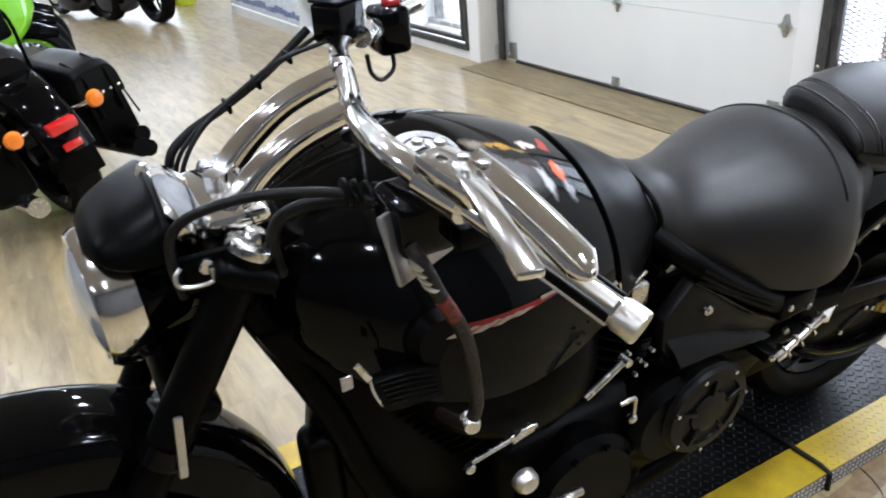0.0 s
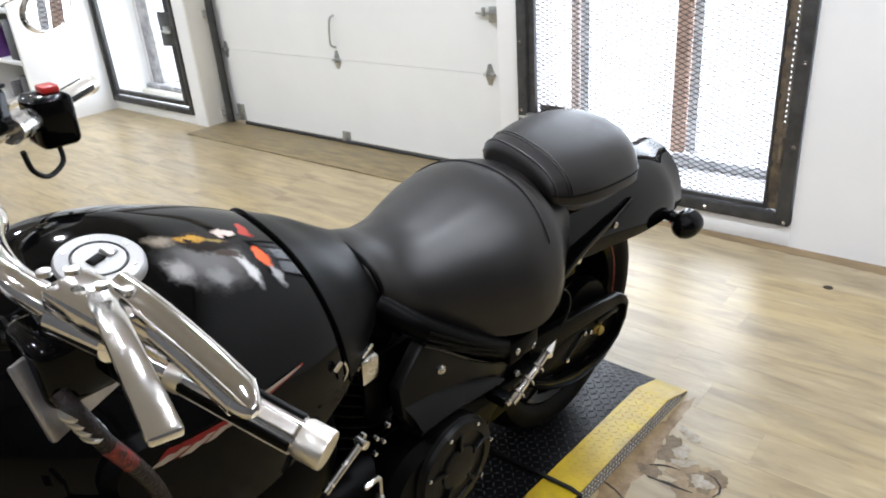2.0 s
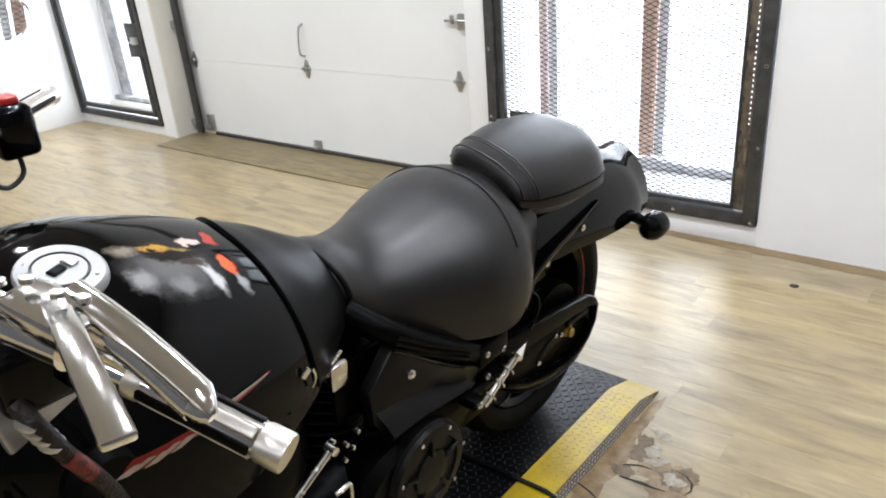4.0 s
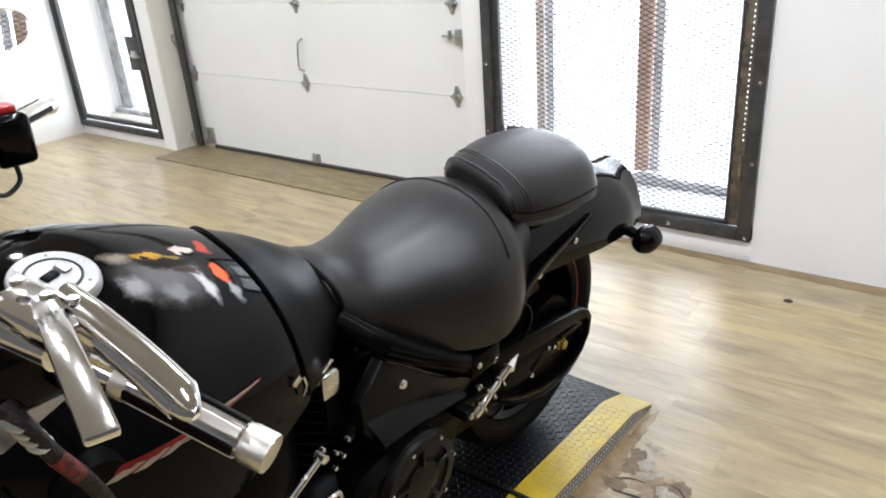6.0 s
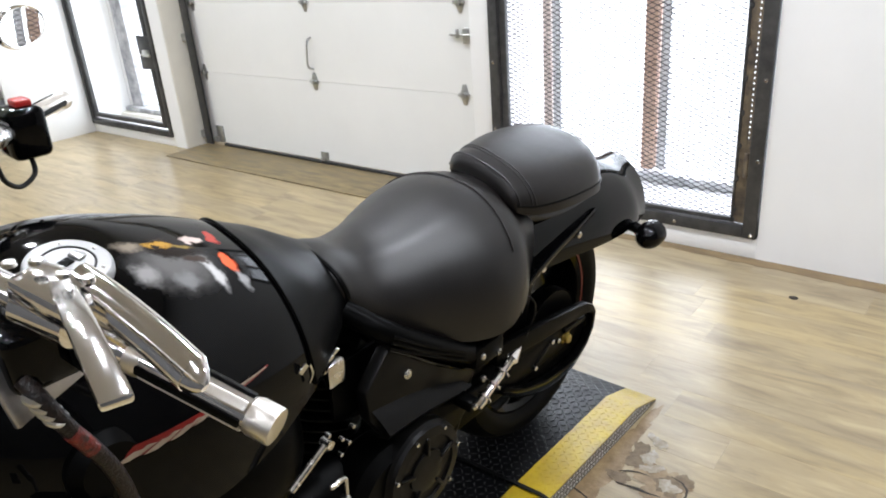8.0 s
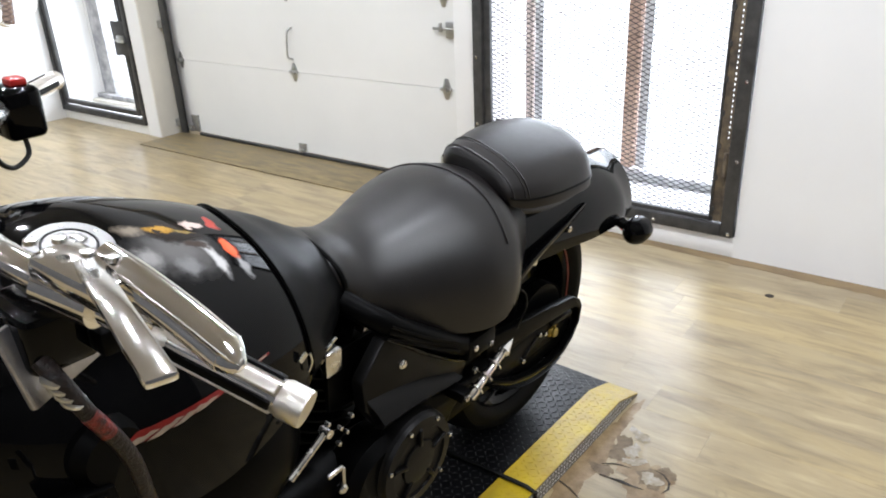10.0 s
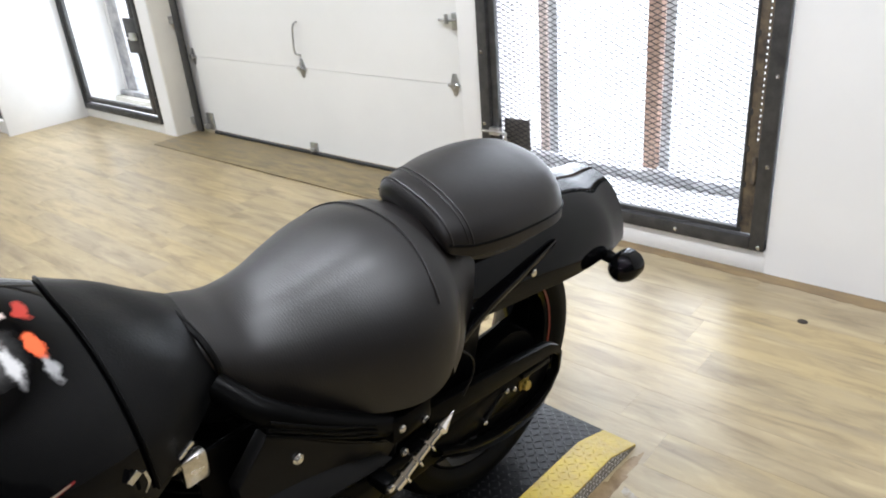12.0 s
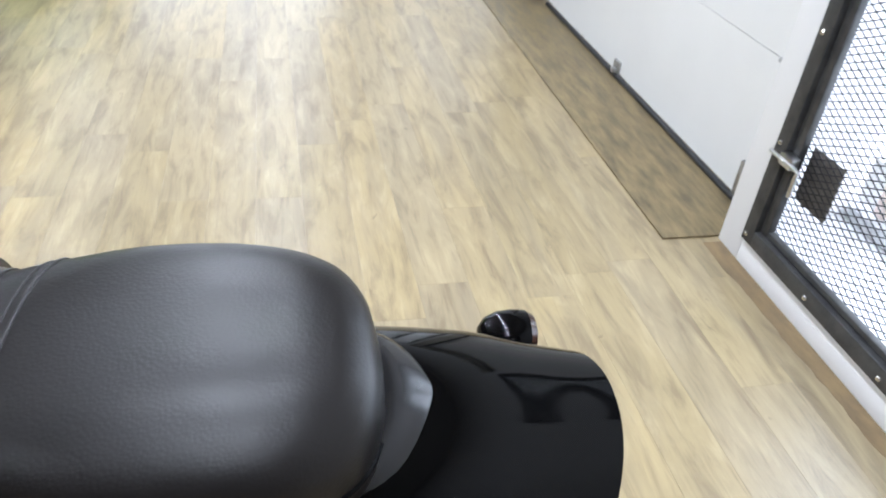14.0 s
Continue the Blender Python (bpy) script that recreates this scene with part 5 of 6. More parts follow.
for a, b in zip(rings, rings[1:]):
    for k in range(4):
        belly.faces.new((a[k], a[k + 1], b[k + 1], b[k]))
P("guard_belly", thicken(belly, 0.003), GLOSS, parent=guard)
P("guard_inner", plate([(-0.34, 0.430), (-0.10, 0.390), (0.060, 0.364), (0.100, 0.345), (0.112, 0.30), (0.085, 0.25), (0.035, 0.228), (-0.10, 0.238), (-0.21, 0.270), (-0.30, 0.322)], -0.149, -0.142, 0.002), SATIN, parent=guard)
P("guard_rib", bar_between((-0.085, -0.152, 0.325), (-0.155, -0.152, 0.285), 0.014, 0.010, 0.003), COVERM, parent=guard)
P("guard_bar", bar_between((-0.02, -0.154, 0.335), (0.085, -0.154, 0.325), 0.022, 0.014, 0.004), COVERM, parent=guard)
P("axle_adjuster", join(disc_y(-0.006, -0.162, 0.305, 0.013, 0.008, 16, 0.003), box(-0.024, 0.010, -0.160, -0.150, 0.294, 0.320, 0.004), tube([(-0.004, -0.158, 0.305), (0.006, -0.160, 0.335)], 0.004, 8, False)), BRASS, "yellow zinc axle adjuster")
for u, w in ((-0.049, 0.319), (-0.077, 0.330), (-0.152, 0.289)):
    P("guard_bolt", disc_y(u, -0.158, w, 0.0065, 0.006, 12, 0.002), BOLT)
P("wire", tube([(-0.30, -0.205, 0.590), (-0.268, -0.215, 0.560), (-0.262, -0.215, 0.520), (-0.285, -0.21, 0.475)], 0.0022, 8), HOSE)

# passenger peg: chrome spear with rings
PA, PB = Vector((-0.502, -0.238, 0.424)), Vector((-0.382, -0.240, 0.480))
for s in (-1, 1):
    f = Vector((1, -s, 1))
    pa, pb = PA * f, PB * f
    d = (pb - pa).normalized()
    q = d.to_track_quat("Y", "Z").to_matrix().to_4x4()
    q.translation = pa
    peg = P("passenger_peg", moved(lathe([(0, 0), (0.011, 0.002), (0.012, 0.02), (0.009, 0.04), (0.0085, 0.125), (0.0, 0.125)], 16), q), CHROME, "chrome spear-tipped passenger peg")
    for t in (0.026, 0.060, 0.094):
        P("peg_ring", moved(lathe([(0.008, t - 0.004), (0.0175, t - 0.002), (0.0175, t + 0.002), (0.008, t + 0.004)], 18, True), q), CHROME, parent=peg)
    P("spear_tip", moved(lathe([(0.0, 0.172), (0.006, 0.155), (0.0145, 0.132), (0.010, 0.124), (0, 0.124)], 16), q), CHROME, parent=peg)
    P("peg_mount", box(-0.522, -0.492, s * 0.238 - 0.05 * (s > 0), s * 0.238 + 0.05 * (s < 0), 0.418, 0.444, 0.006), SATIN, parent=peg)
    P("mount_bolt", disc_y(-0.510, s * 0.240, 0.432, 0.008, 0.004, 12, 0.002), CHROME_DULL, parent=peg)

# foot controls
P("gear_linkage", join(tube([(-0.985, -0.255, 0.575), (-0.905, -0.25, 0.612)], 0.006, 10, False), tube([(-0.905, -0.240, 0.612), (-0.905, -0.260, 0.612)], 0.0075, 12, False)), CHROME_DULL, "chrome gear linkage rod")
for u, v, w in ((-0.905, -0.255, 0.63), (-0.875, -0.25, 0.60), (-0.862, -0.25, 0.585), (-0.88, -0.25, 0.572), (-0.85, -0.25, 0.61)):
    P("linkage_bolt", disc_y(u, v, w, 0.0038, 0.005, 7, 0.001), BOLT)
P("shift_bracket", join(box(-0.912, -0.878, -0.260, -0.252, 0.522, 0.530, 0.003), box(-0.884, -0.877, -0.262, -0.250, 0.482, 0.528, 0.003), disc_y(-0.884, -0.258, 0.484, 0.009, 0.007, 8)), CHROME_DULL, "chrome shift bracket")
for s in (-1, 1):
    P("rider_peg", join(tube([(-1.10, s * 0.20, 0.34), (-1.10, s * 0.36, 0.34)], 0.018, 14, False)), RUBBER)
P("heel_toe_lever", join(tube([(-1.22, -0.27, 0.46), (-1.12, -0.285, 0.41), (-1.0, -0.28, 0.40)], 0.008, 10), tube([(-1.22, -0.25, 0.46), (-1.22, -0.32, 0.46)], 0.011, 12, False)), CHROME_DULL, "chrome toe lever")
P("side_stand", tube([(-0.98, -0.15, 0.16), (-0.97, -0.24, 0.09), (-0.96, -0.33, 0.012)], [0.015, 0.012], 12), SATIN, "black side stand")
P("exhaust_header", join(tube([(-1.19, 0.08, 0.55), (-1.27, 0.17, 0.50), (-1.27, 0.20, 0.32), (-1.05, 0.20, 0.20), (-0.75, 0.20, 0.22)], 0.022, 14)), CHROME, "chrome exhaust header")

# ---- front end ----
RAKE = Vector((-0.201, 0, -0.322)).normalized()
FC = {-1: Vector((-1.414, -0.115, 0.922)), 1: Vector((-1.392, 0.115, 0.925))}
FL = 0.745
for s in (-1, 1):
    top = FC[s]
    fk = P("fork_leg", tube([top - RAKE * 0.004, top + RAKE * 0.30], 0.0295, 24, False), SATIN, "black upside-down fork leg")
    P("lower_leg", tube([top + RAKE * 0.30, top + RAKE * FL], 0.0245, 20, False), SATIN, parent=fk)
    q = (-RAKE).to_track_quat("Y", "Z").to_matrix().to_4x4()
    q.translation = top
    P("fork_cap", moved(lathe([(0.0305, -0.004), (0.0315, 0.002), (0.030, 0.008), (0.024, 0.012), (0.015, 0.013), (0.014, 0.024), (0.012, 0.027), (0, 0.028)], 24), q), CHROME_DULL, parent=fk, label="silver fork cap")
    P("fork_band", tube([top + RAKE * 0.285, top + RAKE * 0.315], 0.033, 22, False), GLOSS, parent=fk)
    P("fork_reflector", moved(box(-0.006, 0.006, -0.004, 0.004, -0.05, 0.05, 0.003), Matrix.Translation((-1.556, s * 0.152, 0.692)) @ Matrix.Rotation(radians(8), 4, "Y")), SILVER, parent=fk)
    P("axle_clamp", moved(box(-0.03, 0.03, -0.03, 0.03, -0.04, 0.04, 0.01), Matrix.Translation(top + RAKE * FL) @ Matrix.Rotation(radians(30), 4, "Y")), SATIN, parent=fk)
mid = (FC[-1] + FC[1]) / 2
P("upper_clamp", moved(box(-0.045, 0.035, -0.15, 0.15, -0.018, 0.014, 0.012, 3), Matrix.Translation(mid + RAKE * 0.035) @ Matrix.Rotation(radians(31), 4, "Y")), SATIN, "black upper fork clamp")
P("lower_clamp", moved(box(-0.035, 0.038, -0.138, 0.138, -0.018, 0.018, 0.014, 3), Matrix.Translation(mid + RAKE * 0.235) @ Matrix.Rotation(radians(31), 4, "Y")), SATIN, "black lower fork clamp")
P("steering_head", tube([mid + Vector((0.03, 0, 0.01)) + RAKE * 0.02, mid + Vector((0.03, 0, 0.0)) + RAKE * 0.26], 0.04, 20, False), SATIN)
FAX = mid + RAKE * FL + Vector((-0.01, 0, 0))
fw = sub("front_wheel", Matrix.Translation((FAX.x, 0.0, 0.303)) @ Matrix.Rotation(radians(5), 4, "Z"))
wheel_parts(fw, 0.300, 0.125, 0.228, 5, False)
ff = bmesh.new()
rings = []
for i in range(37):
    a = radians(-62 + 176 * i / 36)
    row = []
    for k in range(17):
        b = math.pi * k / 16
        vv = 0.082 * math.copysign(abs(math.cos(b)) ** 0.6, math.cos(b))
        rr = 0.338 + 0.085 * math.sin(b) ** 0.7
        row.append(ff.verts.new((FAX.x + rr * math.sin(a - radians(26)), vv, 0.303 + rr * math.cos(a - radians(26)))))
    rings.append(row)
for a, b in zip(rings, rings[1:]):
    for k in range(16):
        ff.faces.new((a[k], a[k + 1], b[k + 1], b[k]))
P("front_fender", thicken(ff, 0.004), GLOSS, "gloss black front fender")

# headlamp with instrument pod
hl_m = Matrix.Translation((-1.520, 0.010, 0.848)) @ Matrix.Rotation(radians(90 + 6), 4, "Z") @ Matrix.Scale(0.90, 4)
hl = P("headlamp", moved(lathe([(0, -0.085), (0.05, -0.08), (0.082, -0.055), (0.094, -0.02), (0.098, 0.06), (0.101, 0.072), (0.0, 0.072)], 40), hl_m), GLOSS, "black headlamp shell")
P("bezel", moved(lathe([(0.099, 0.036), (0.105, 0.040), (0.108, 0.060), (0.106, 0.084), (0.099, 0.096), (0.092, 0.090), (0.092, 0.050)], 40, True), hl_m), CHROME, parent=hl, label="chrome headlamp ring")
P("glass", moved(lathe([(0.095, 0.082), (0.08, 0.098), (0.05, 0.110), (0.02, 0.115), (0, 0.116)], 40), hl_m), GLASSY, parent=hl)
pod = P("visor", dome([(-1.592, 0.046, 0.948, 0.938), (-1.578, 0.080, 0.966, 0.935), (-1.550, 0.100, 0.985, 0.930), (-1.515, 0.107, 1.001, 0.930), (-1.500, 0.106, 1.006, 0.932), (-1.494, 0.101, 1.000, 0.936)], 30, 30, 2.3, 0.2), SATIN, "satin black instrument visor")
inst_m = Matrix.Translation((-1.466, -0.004, 0.950)) @ Matrix.Rotation(radians(14), 4, "X") @ Matrix.Rotation(radians(50), 4, "Y") @ up @ Matrix.Scale(0.84, 4)
ins = P("instrument", moved(lathe([(0, -0.05), (0.05, -0.045), (0.070, -0.02), (0.074, 0.004), (0.066, 0.010), (0.058, 0.006), (0, 0.006)], 36), inst_m), CHROME, "chrome instrument housing")
P("dial", moved(lathe([(0, 0.0075), (0.056, 0.0075), (0.056, 0.0065), (0, 0.0065)], 36), inst_m), mat("dial_face", (0.30, 0.31, 0.33), 0.25, coat=0.6, var=0.3, scale=40), parent=ins)
P("bezel", moved(lathe([(0.070, 0.000), (0.080, -0.004), (0.083, 0.004), (0.076, 0.012), (0.068, 0.009)], 36, True), inst_m), CHROME, parent=ins)
P("key_switch", moved(lathe([(0, 0.015), (0.016, 0.013), (0.018, -0.02), (0, -0.02)], 20), Matrix.Translation((-1.415, 0.0, 0.965)) @ up), CHROME_DULL)
P("clamp_cover", join(box(-1.450, -1.370, -0.085, 0.085, 0.930, 0.956, 0.010), tube([(-1.41, -0.05, 0.945), (-1.41, -0.05, 0.958)], 0.012, 14, False), tube([(-1.41, 0.05, 0.945), (-1.41, 0.05, 0.958)], 0.012, 14, False)), CHROME, "chrome clamp cover")
P("lamp_bracket", bar_between((-1.50, -0.105, 0.905), (-1.425, -0.118, 0.91), 0.012, 0.05, 0.004), SATIN)
P("lamp_bracket", bar_between((-1.50, 0.125, 0.905), (-1.40, 0.118, 0.91), 0.012, 0.05, 0.004), SATIN)
P("bracket_bolt", disc_y(-1.468, -0.120, 0.918, 0.010, 0.006, 14, 0.002), BOLT)
P("cable_guide", tube([(-1.498, -0.128, 0.930), (-1.506, -0.132, 0.922), (-1.502, -0.134, 0.908), (-1.468, -0.134, 0.904), (-1.464, -0.132, 0.920)], 0.003, 8), SILVER, "silver wire cable guide")

# handlebar on pulled-back risers
for pts in ([(-1.425, -0.055, 0.925), (-1.405, -0.058, 0.955), (-1.365, -0.060, 0.995), (-1.31, -0.060, 1.025), (-1.238, -0.058, 1.043)], [(-1.405, 0.060, 0.925), (-1.385, 0.060, 0.955), (-1.340, 0.062, 0.995), (-1.285, 0.062, 1.028), (-1.202, 0.062, 1.053)]):
    P("riser", tube(pts, [0.021, 0.017], 18), CHROME, "curved chrome riser")
BAR = [(-1.203, -0.550, 1.005), (-1.236, -0.455, 1.036), (-1.272, -0.355, 1.066), (-1.288, -0.285, 1.078), (-1.284, -0.225, 1.076), (-1.265, -0.140, 1.064), (-1.238, -0.058, 1.052), (-1.20, 0.062, 1.058), (-1.178, 0.130, 1.064), (-1.150, 0.175, 1.062), (-1.09, 0.235, 1.052), (-1.03, 0.29, 1.045), (-0.90, 0.415, 1.034)]
P("handlebar", tube(BAR, 0.0145, 18, True), CHROME, "chrome drag handlebar")
for c in ((-1.238, -0.058, 1.048), (-1.202, 0.062, 1.058)):
    P("bar_clamp", moved(lathe([(0.0142, -0.020), (0.0178, -0.012), (0.0182, 0.0), (0.0178, 0.012), (0.0142, 0.020)], 20), Matrix.Translation(c) @ Matrix.Rotation(radians(-17), 4, "Z")), CHROME)


def grip(a, b, name, label):
    a, b = Vector(a), Vector(b)
    d = (b - a)
    q = d.to_track_quat("Y", "Z").to_matrix().to_4x4()
    q.translation = a
    L = d.length
    g = P(name, moved(lathe([(0.013, 0), (0.0175, 0.002), (0.0175, 0.012), (0.0146, 0.016), (0.0146, L - 0.024), (0.0155, L - 0.022), (0.0162, L - 0.020), (0.0164, L - 0.002), (0.0158, L), (0, L + 0.001)], 28), q), GRIPM, label)
    for k in range(6):
        t = 2 * math.pi * (k + 0.5) / 6
        P("grip_strip", moved(moved(box(-0.0045, 0.0045, 0.014, L - 0.026, 0.012, 0.0166, 0.0015), Matrix.Rotation(t, 4, "Y")), q), SATIN if k % 2 else GRIPM, parent=g)
    return g


grip((-1.244, -0.432, 1.043), (-1.200, -0.558, 1.002), "left_grip", "chrome grip with black rubber inlays")
grip((-1.00, 0.318, 1.043), (-0.892, 0.423, 1.034), "right_grip", "chrome grip with black rubber inlays")

# left controls
lp = P("clutch_perch", join(bar_between((-1.275, -0.335, 1.092), (-1.258, -0.415, 1.080), 0.045, 0.026, 0.008), tube([(-1.280, -0.335, 1.071), (-1.262, -0.385, 1.060)], 0.022, 18, False)), CHROME, "chrome clutch perch")
P("flat_stay", bar_between((-1.262, -0.372, 1.096), (-1.318, -0.565, 1.102), 0.022, 0.008, 0.003), CHROME, parent=lp, label="flat chrome stay")
P("clutch_lever", join(tube([(-1.250, -0.372, 1.092), (-1.248, -0.42, 1.088), (-1.247, -0.48, 1.079), (-1.248, -0.532, 1.070)], [0.017, 0.0155], 18, flat=0.55), tube([(-1.248, -0.531, 1.0702), (-1.249, -0.540, 1.0685), (-1.2495, -0.546, 1.067), (-1.250, -0.5495, 1.066)], [0.0155, 0.004], 18, flat=0.55)), CHROME, "wide chrome clutch lever")
P("lever_adjuster", join(tube([(-1.255, -0.40, 1.072), (-1.240, -0.448, 1.062)], 0.008, 12, False), tube([(-1.243, -0.440, 1.064), (-1.240, -0.448, 1.062)], 0.012, 12, False)), CHROME_DULL)
sw = P("switch_box", box(-1.312, -1.245, -0.345, -0.270, 0.985, 1.050, 0.012, 3), GLOSS, "black left switch housing")
P("switch_plate", moved(box(-0.045, 0.045, -0.004, 0.004, -0.040, 0.038, 0.003), Matrix.Translation((-1.282, -0.312, 0.998)) @ Matrix.Rotation(radians(24), 4, "Z") @ Matrix.Rotation(radians(-16), 4, "X")), mat("grey_switch_plate", (0.42, 0.41, 0.42), 0.3, 0.8, var=0.3, scale=40), parent=sw, label="grey angled switch face")
P("switch_lever", box(-1.262, -1.222, -0.368, -0.340, 0.995, 1.022, 0.006), SATIN, parent=sw)
P("clutch_boot", join(*[moved(lathe([(0.006, 0), (0.0165, 0.002), (0.0165, 0.006), (0.006, 0.008)], 16, True), Matrix.Translation((-1.322 + 0.011 * k, -0.214 - 0.004 * k, 1.014 - 0.003 * k)) @ Matrix.Rotation(radians(-90), 4, "Z")) for k in range(5)]), RUBBER, "ribbed rubber cable boot")
P("clutch_cable", tube([(-1.255, -0.285, 1.02), (-1.28, -0.25, 1.005), (-1.32, -0.214, 1.013), (-1.37, -0.190, 1.018), (-1.42, -0.165, 1.014), (-1.475, -0.145, 1.000), (-1.50, -0.130, 0.972), (-1.505, -0.12, 0.93), (-1.50, -0.11, 0.88)], 0.0062, 12), HOSE, "black clutch cable")
P("wiring_loom", tube([(-1.29, -0.23, 1.000), (-1.335, -0.18, 0.992), (-1.375, -0.15, 0.972), (-1.388, -0.13, 0.93), (-1.38, -0.11, 0.87)], 0.0085, 12), HOSE, "black wiring loom")
hose = P("braided_hose", tube([(-1.303, -0.340, 1.005), (-1.297, -0.358, 0.985), (-1.287, -0.366, 0.955), (-1.270, -0.369, 0.918), (-1.257, -0.369, 0.879), (-1.250, -0.368, 0.833), (-1.246, -0.366, 0.788), (-1.252, -0.360, 0.756), (-1.250, -0.33, 0.728), (-1.24, -0.26, 0.68)], 0.0082, 14), mat("black_braid", (0.003, 0.0028, 0.0028), 0.32, 0.0, spec=0.35, var=1.0, scale=170, var2=(0.014, 0.006, 0.005), bump=1.0, bscale=330), "black and red braided hose")
P("hose_collar", join(*[moved(lathe([(0.007, 0), (0.0112, 0.0015), (0.0112, 0.0045), (0.007, 0.006)], 18, True), Matrix.Translation((-1.300 + 0.0027 * k, -0.354 - 0.003 * k, 0.993 - 0.0075 * k)) @ Matrix.Rotation(radians(-72), 4, "X") @ Matrix.Rotation(radians(16), 4, "Z")) for k in range(4)]), SILVER, parent=hose)
P("red_sleeve", tube([(-1.2855, -0.3675, 0.950), (-1.2805, -0.3690, 0.940), (-1.2765, -0.3697, 0.931), (-1.273, -0.3702, 0.923)], 0.0084, 14), mat("red_braid", (0.20, 0.012, 0.007), 0.40, 0.0, var=1.0, scale=120, var2=(0.015, 0.006, 0.006), bump=0.8, bscale=330), parent=hose, label="red woven sleeve")
P("hose_end", moved(lathe([(0.0, 0.012), (0.009, 0.010), (0.0125, 0.004), (0.0125, -0.008), (0.009, -0.012)], 14), Matrix.Translation((-1.2525, -0.362, 0.756)) @ Matrix.Rotation(radians(160), 4, "Z")), CHROME_DULL, parent=hose)
for q in ((-1.285, -0.335, 1.108), (-1.270, -0.352, 1.110), (-1.262, -0.38, 1.104), (-1.250, -0.395, 1.100)):
    P("perch_bolt", moved(lathe([(0, 0.005), (0.006, 0.004), (0.0065, 0)], 10), Matrix.Translation(q) @ up), BOLT, parent=lp)

# right controls
rs = P("throttle_box", join(box(-1.062, -1.000, 0.235, 0.300, 1.000, 1.080, 0.012, 3)), GLOSS, "black right switch housing")
P("kill_switch", box(-1.036, -1.010, 0.255, 0.285, 1.078, 1.090, 0.004), RED, parent=rs, label="red stop switch")
P("throttle_collar", tube([(-1.11, 0.205, 1.054), (-1.06, 0.255, 1.048)], 0.019, 18, False), CHROME_DULL)
rv = P("brake_reservoir", moved(box(-0.034, 0.034, -0.028, 0.028, -0.030, 0.030, 0.007, 3), Matrix.Translation((-1.150, 0.19, 1.090)) @ Matrix.Rotation(radians(30), 4, "Z")), GLOSS, "black brake fluid reservoir")
P("reservoir_cap", moved(box(-0.035, 0.035, -0.029, 0.029, 0.0305, 0.0365, 0.003), Matrix.Translation((-1.150, 0.19, 1.090)) @ Matrix.Rotation(radians(30), 4, "Z")), SATIN, parent=rv)
P("brake_lever", tube([(-1.135, 0.225, 1.062), (-1.09, 0.285, 1.062), (-1.03, 0.35, 1.055), (-0.985, 0.40, 1.045)], [0.012, 0.010], 12, flat=0.55), CHROME, "chrome brake lever")
P("throttle_cable", tube([(-1.03, 0.262, 1.002), (-1.035, 0.25, 0.975), (-1.065, 0.235, 0.965), (-1.09, 0.22, 0.985), (-1.10, 0.21, 1.02)], 0.004, 10), HOSE)
for k, (dv, r) in enumerate(((-0.010, 0.0036), (0.028, 0.0036), (0.072, 0.0074))):
    P("control_cable", tube([(-1.185, 0.17 + dv, 1.070), (-1.27, 0.15 + dv, 1.060 - 0.020 * k), (-1.35, 0.14 + dv, 1.022 - 0.020 * k), (-1.41, 0.13 + dv, 0.982 - 0.012 * k), (-1.445, 0.12 + dv, 0.925), (-1.45, 0.11 + dv, 0.84)], r, 12), HOSE, "black control cable")
for t in ((-1.245, 0.165, 1.055), (-1.30, 0.155, 1.03), (-1.35, 0.15, 1.005)):
    P("cable_clip", box(t[0] - 0.003, t[0] + 0.003, t[1] - 0.010, t[1] + 0.030, t[2] - 0.008, t[2] + 0.006, 0.002), SATIN)
mst = P("mirror_stem", tube([(-1.13, 0.20, 1.12), (-1.10, 0.25, 1.16), (-1.05, 0.315, 1.20), (-0.975, 0.385, 1.205)], 0.006, 12), CHROME, "chrome mirror stem")
mh = P("mirror_head", moved(lathe([(0, -0.012), (0.035, -0.010), (0.046, 0), (0.044, 0.006), (0.040, 0.004), (0, 0.004)], 32), Matrix.Translation((-0.945, 0.40, 1.172)) @ Matrix.Rotation(radians(125), 4, "Z") @ Matrix.Rotation(radians(90), 4, "Z") @ Matrix.Diagonal((1.5, 1.0, 0.76, 1))), CHROME, "oval chrome mirror")
P("mirror_glass", moved(lathe([(0, 0.0055), (0.040, 0.0055), (0.040, 0.0045), (0, 0.0045)], 32), Matrix.Translation((-0.945, 0.40, 1.172)) @ Matrix.Rotation(radians(125), 4, "Z") @ Matrix.Rotation(radians(90), 4, "Z") @ Matrix.Diagonal((1.5, 1.0, 0.76, 1))), MIRROR, parent=mh)

# ---- other machines in the hall ----


def simple_wheel(parent, u, r, w, rimmat, v=0.0):
    ob = new("wheel")
    ob.parent = parent
    ob.matrix_basis = pose(u, v, r)
    part("tyre", lathe([(r - 0.085, -w * 0.4), (r - 0.05, -w * 0.5), (r - 0.012, -w * 0.36), (r, -w * 0.1), (r, w * 0.1), (r - 0.012, w * 0.36), (r - 0.05, w * 0.5), (r - 0.085, w * 0.4)], 40, True), RUBBER, ob)
    part("rim", lathe([(r - 0.082, -w * 0.42), (r - 0.082, w * 0.42), (r - 0.105, w * 0.3), (r - 0.105, -w * 0.3)], 40, True), rimmat, ob)
    part("hub", lathe([(0, -w * 0.45), (0.04, -w * 0.45), (0.04, w * 0.45), (0, w * 0.45)], 20), SATIN, ob)
    for k in range(5):
        part("spoke", moved(bar_between((0.03, 0, 0), (r - 0.095, 0, 0), 0.02, 0.03, 0.006), Matrix.Rotation(2 * math.pi * k / 5, 4, "Y")), SATIN, ob)


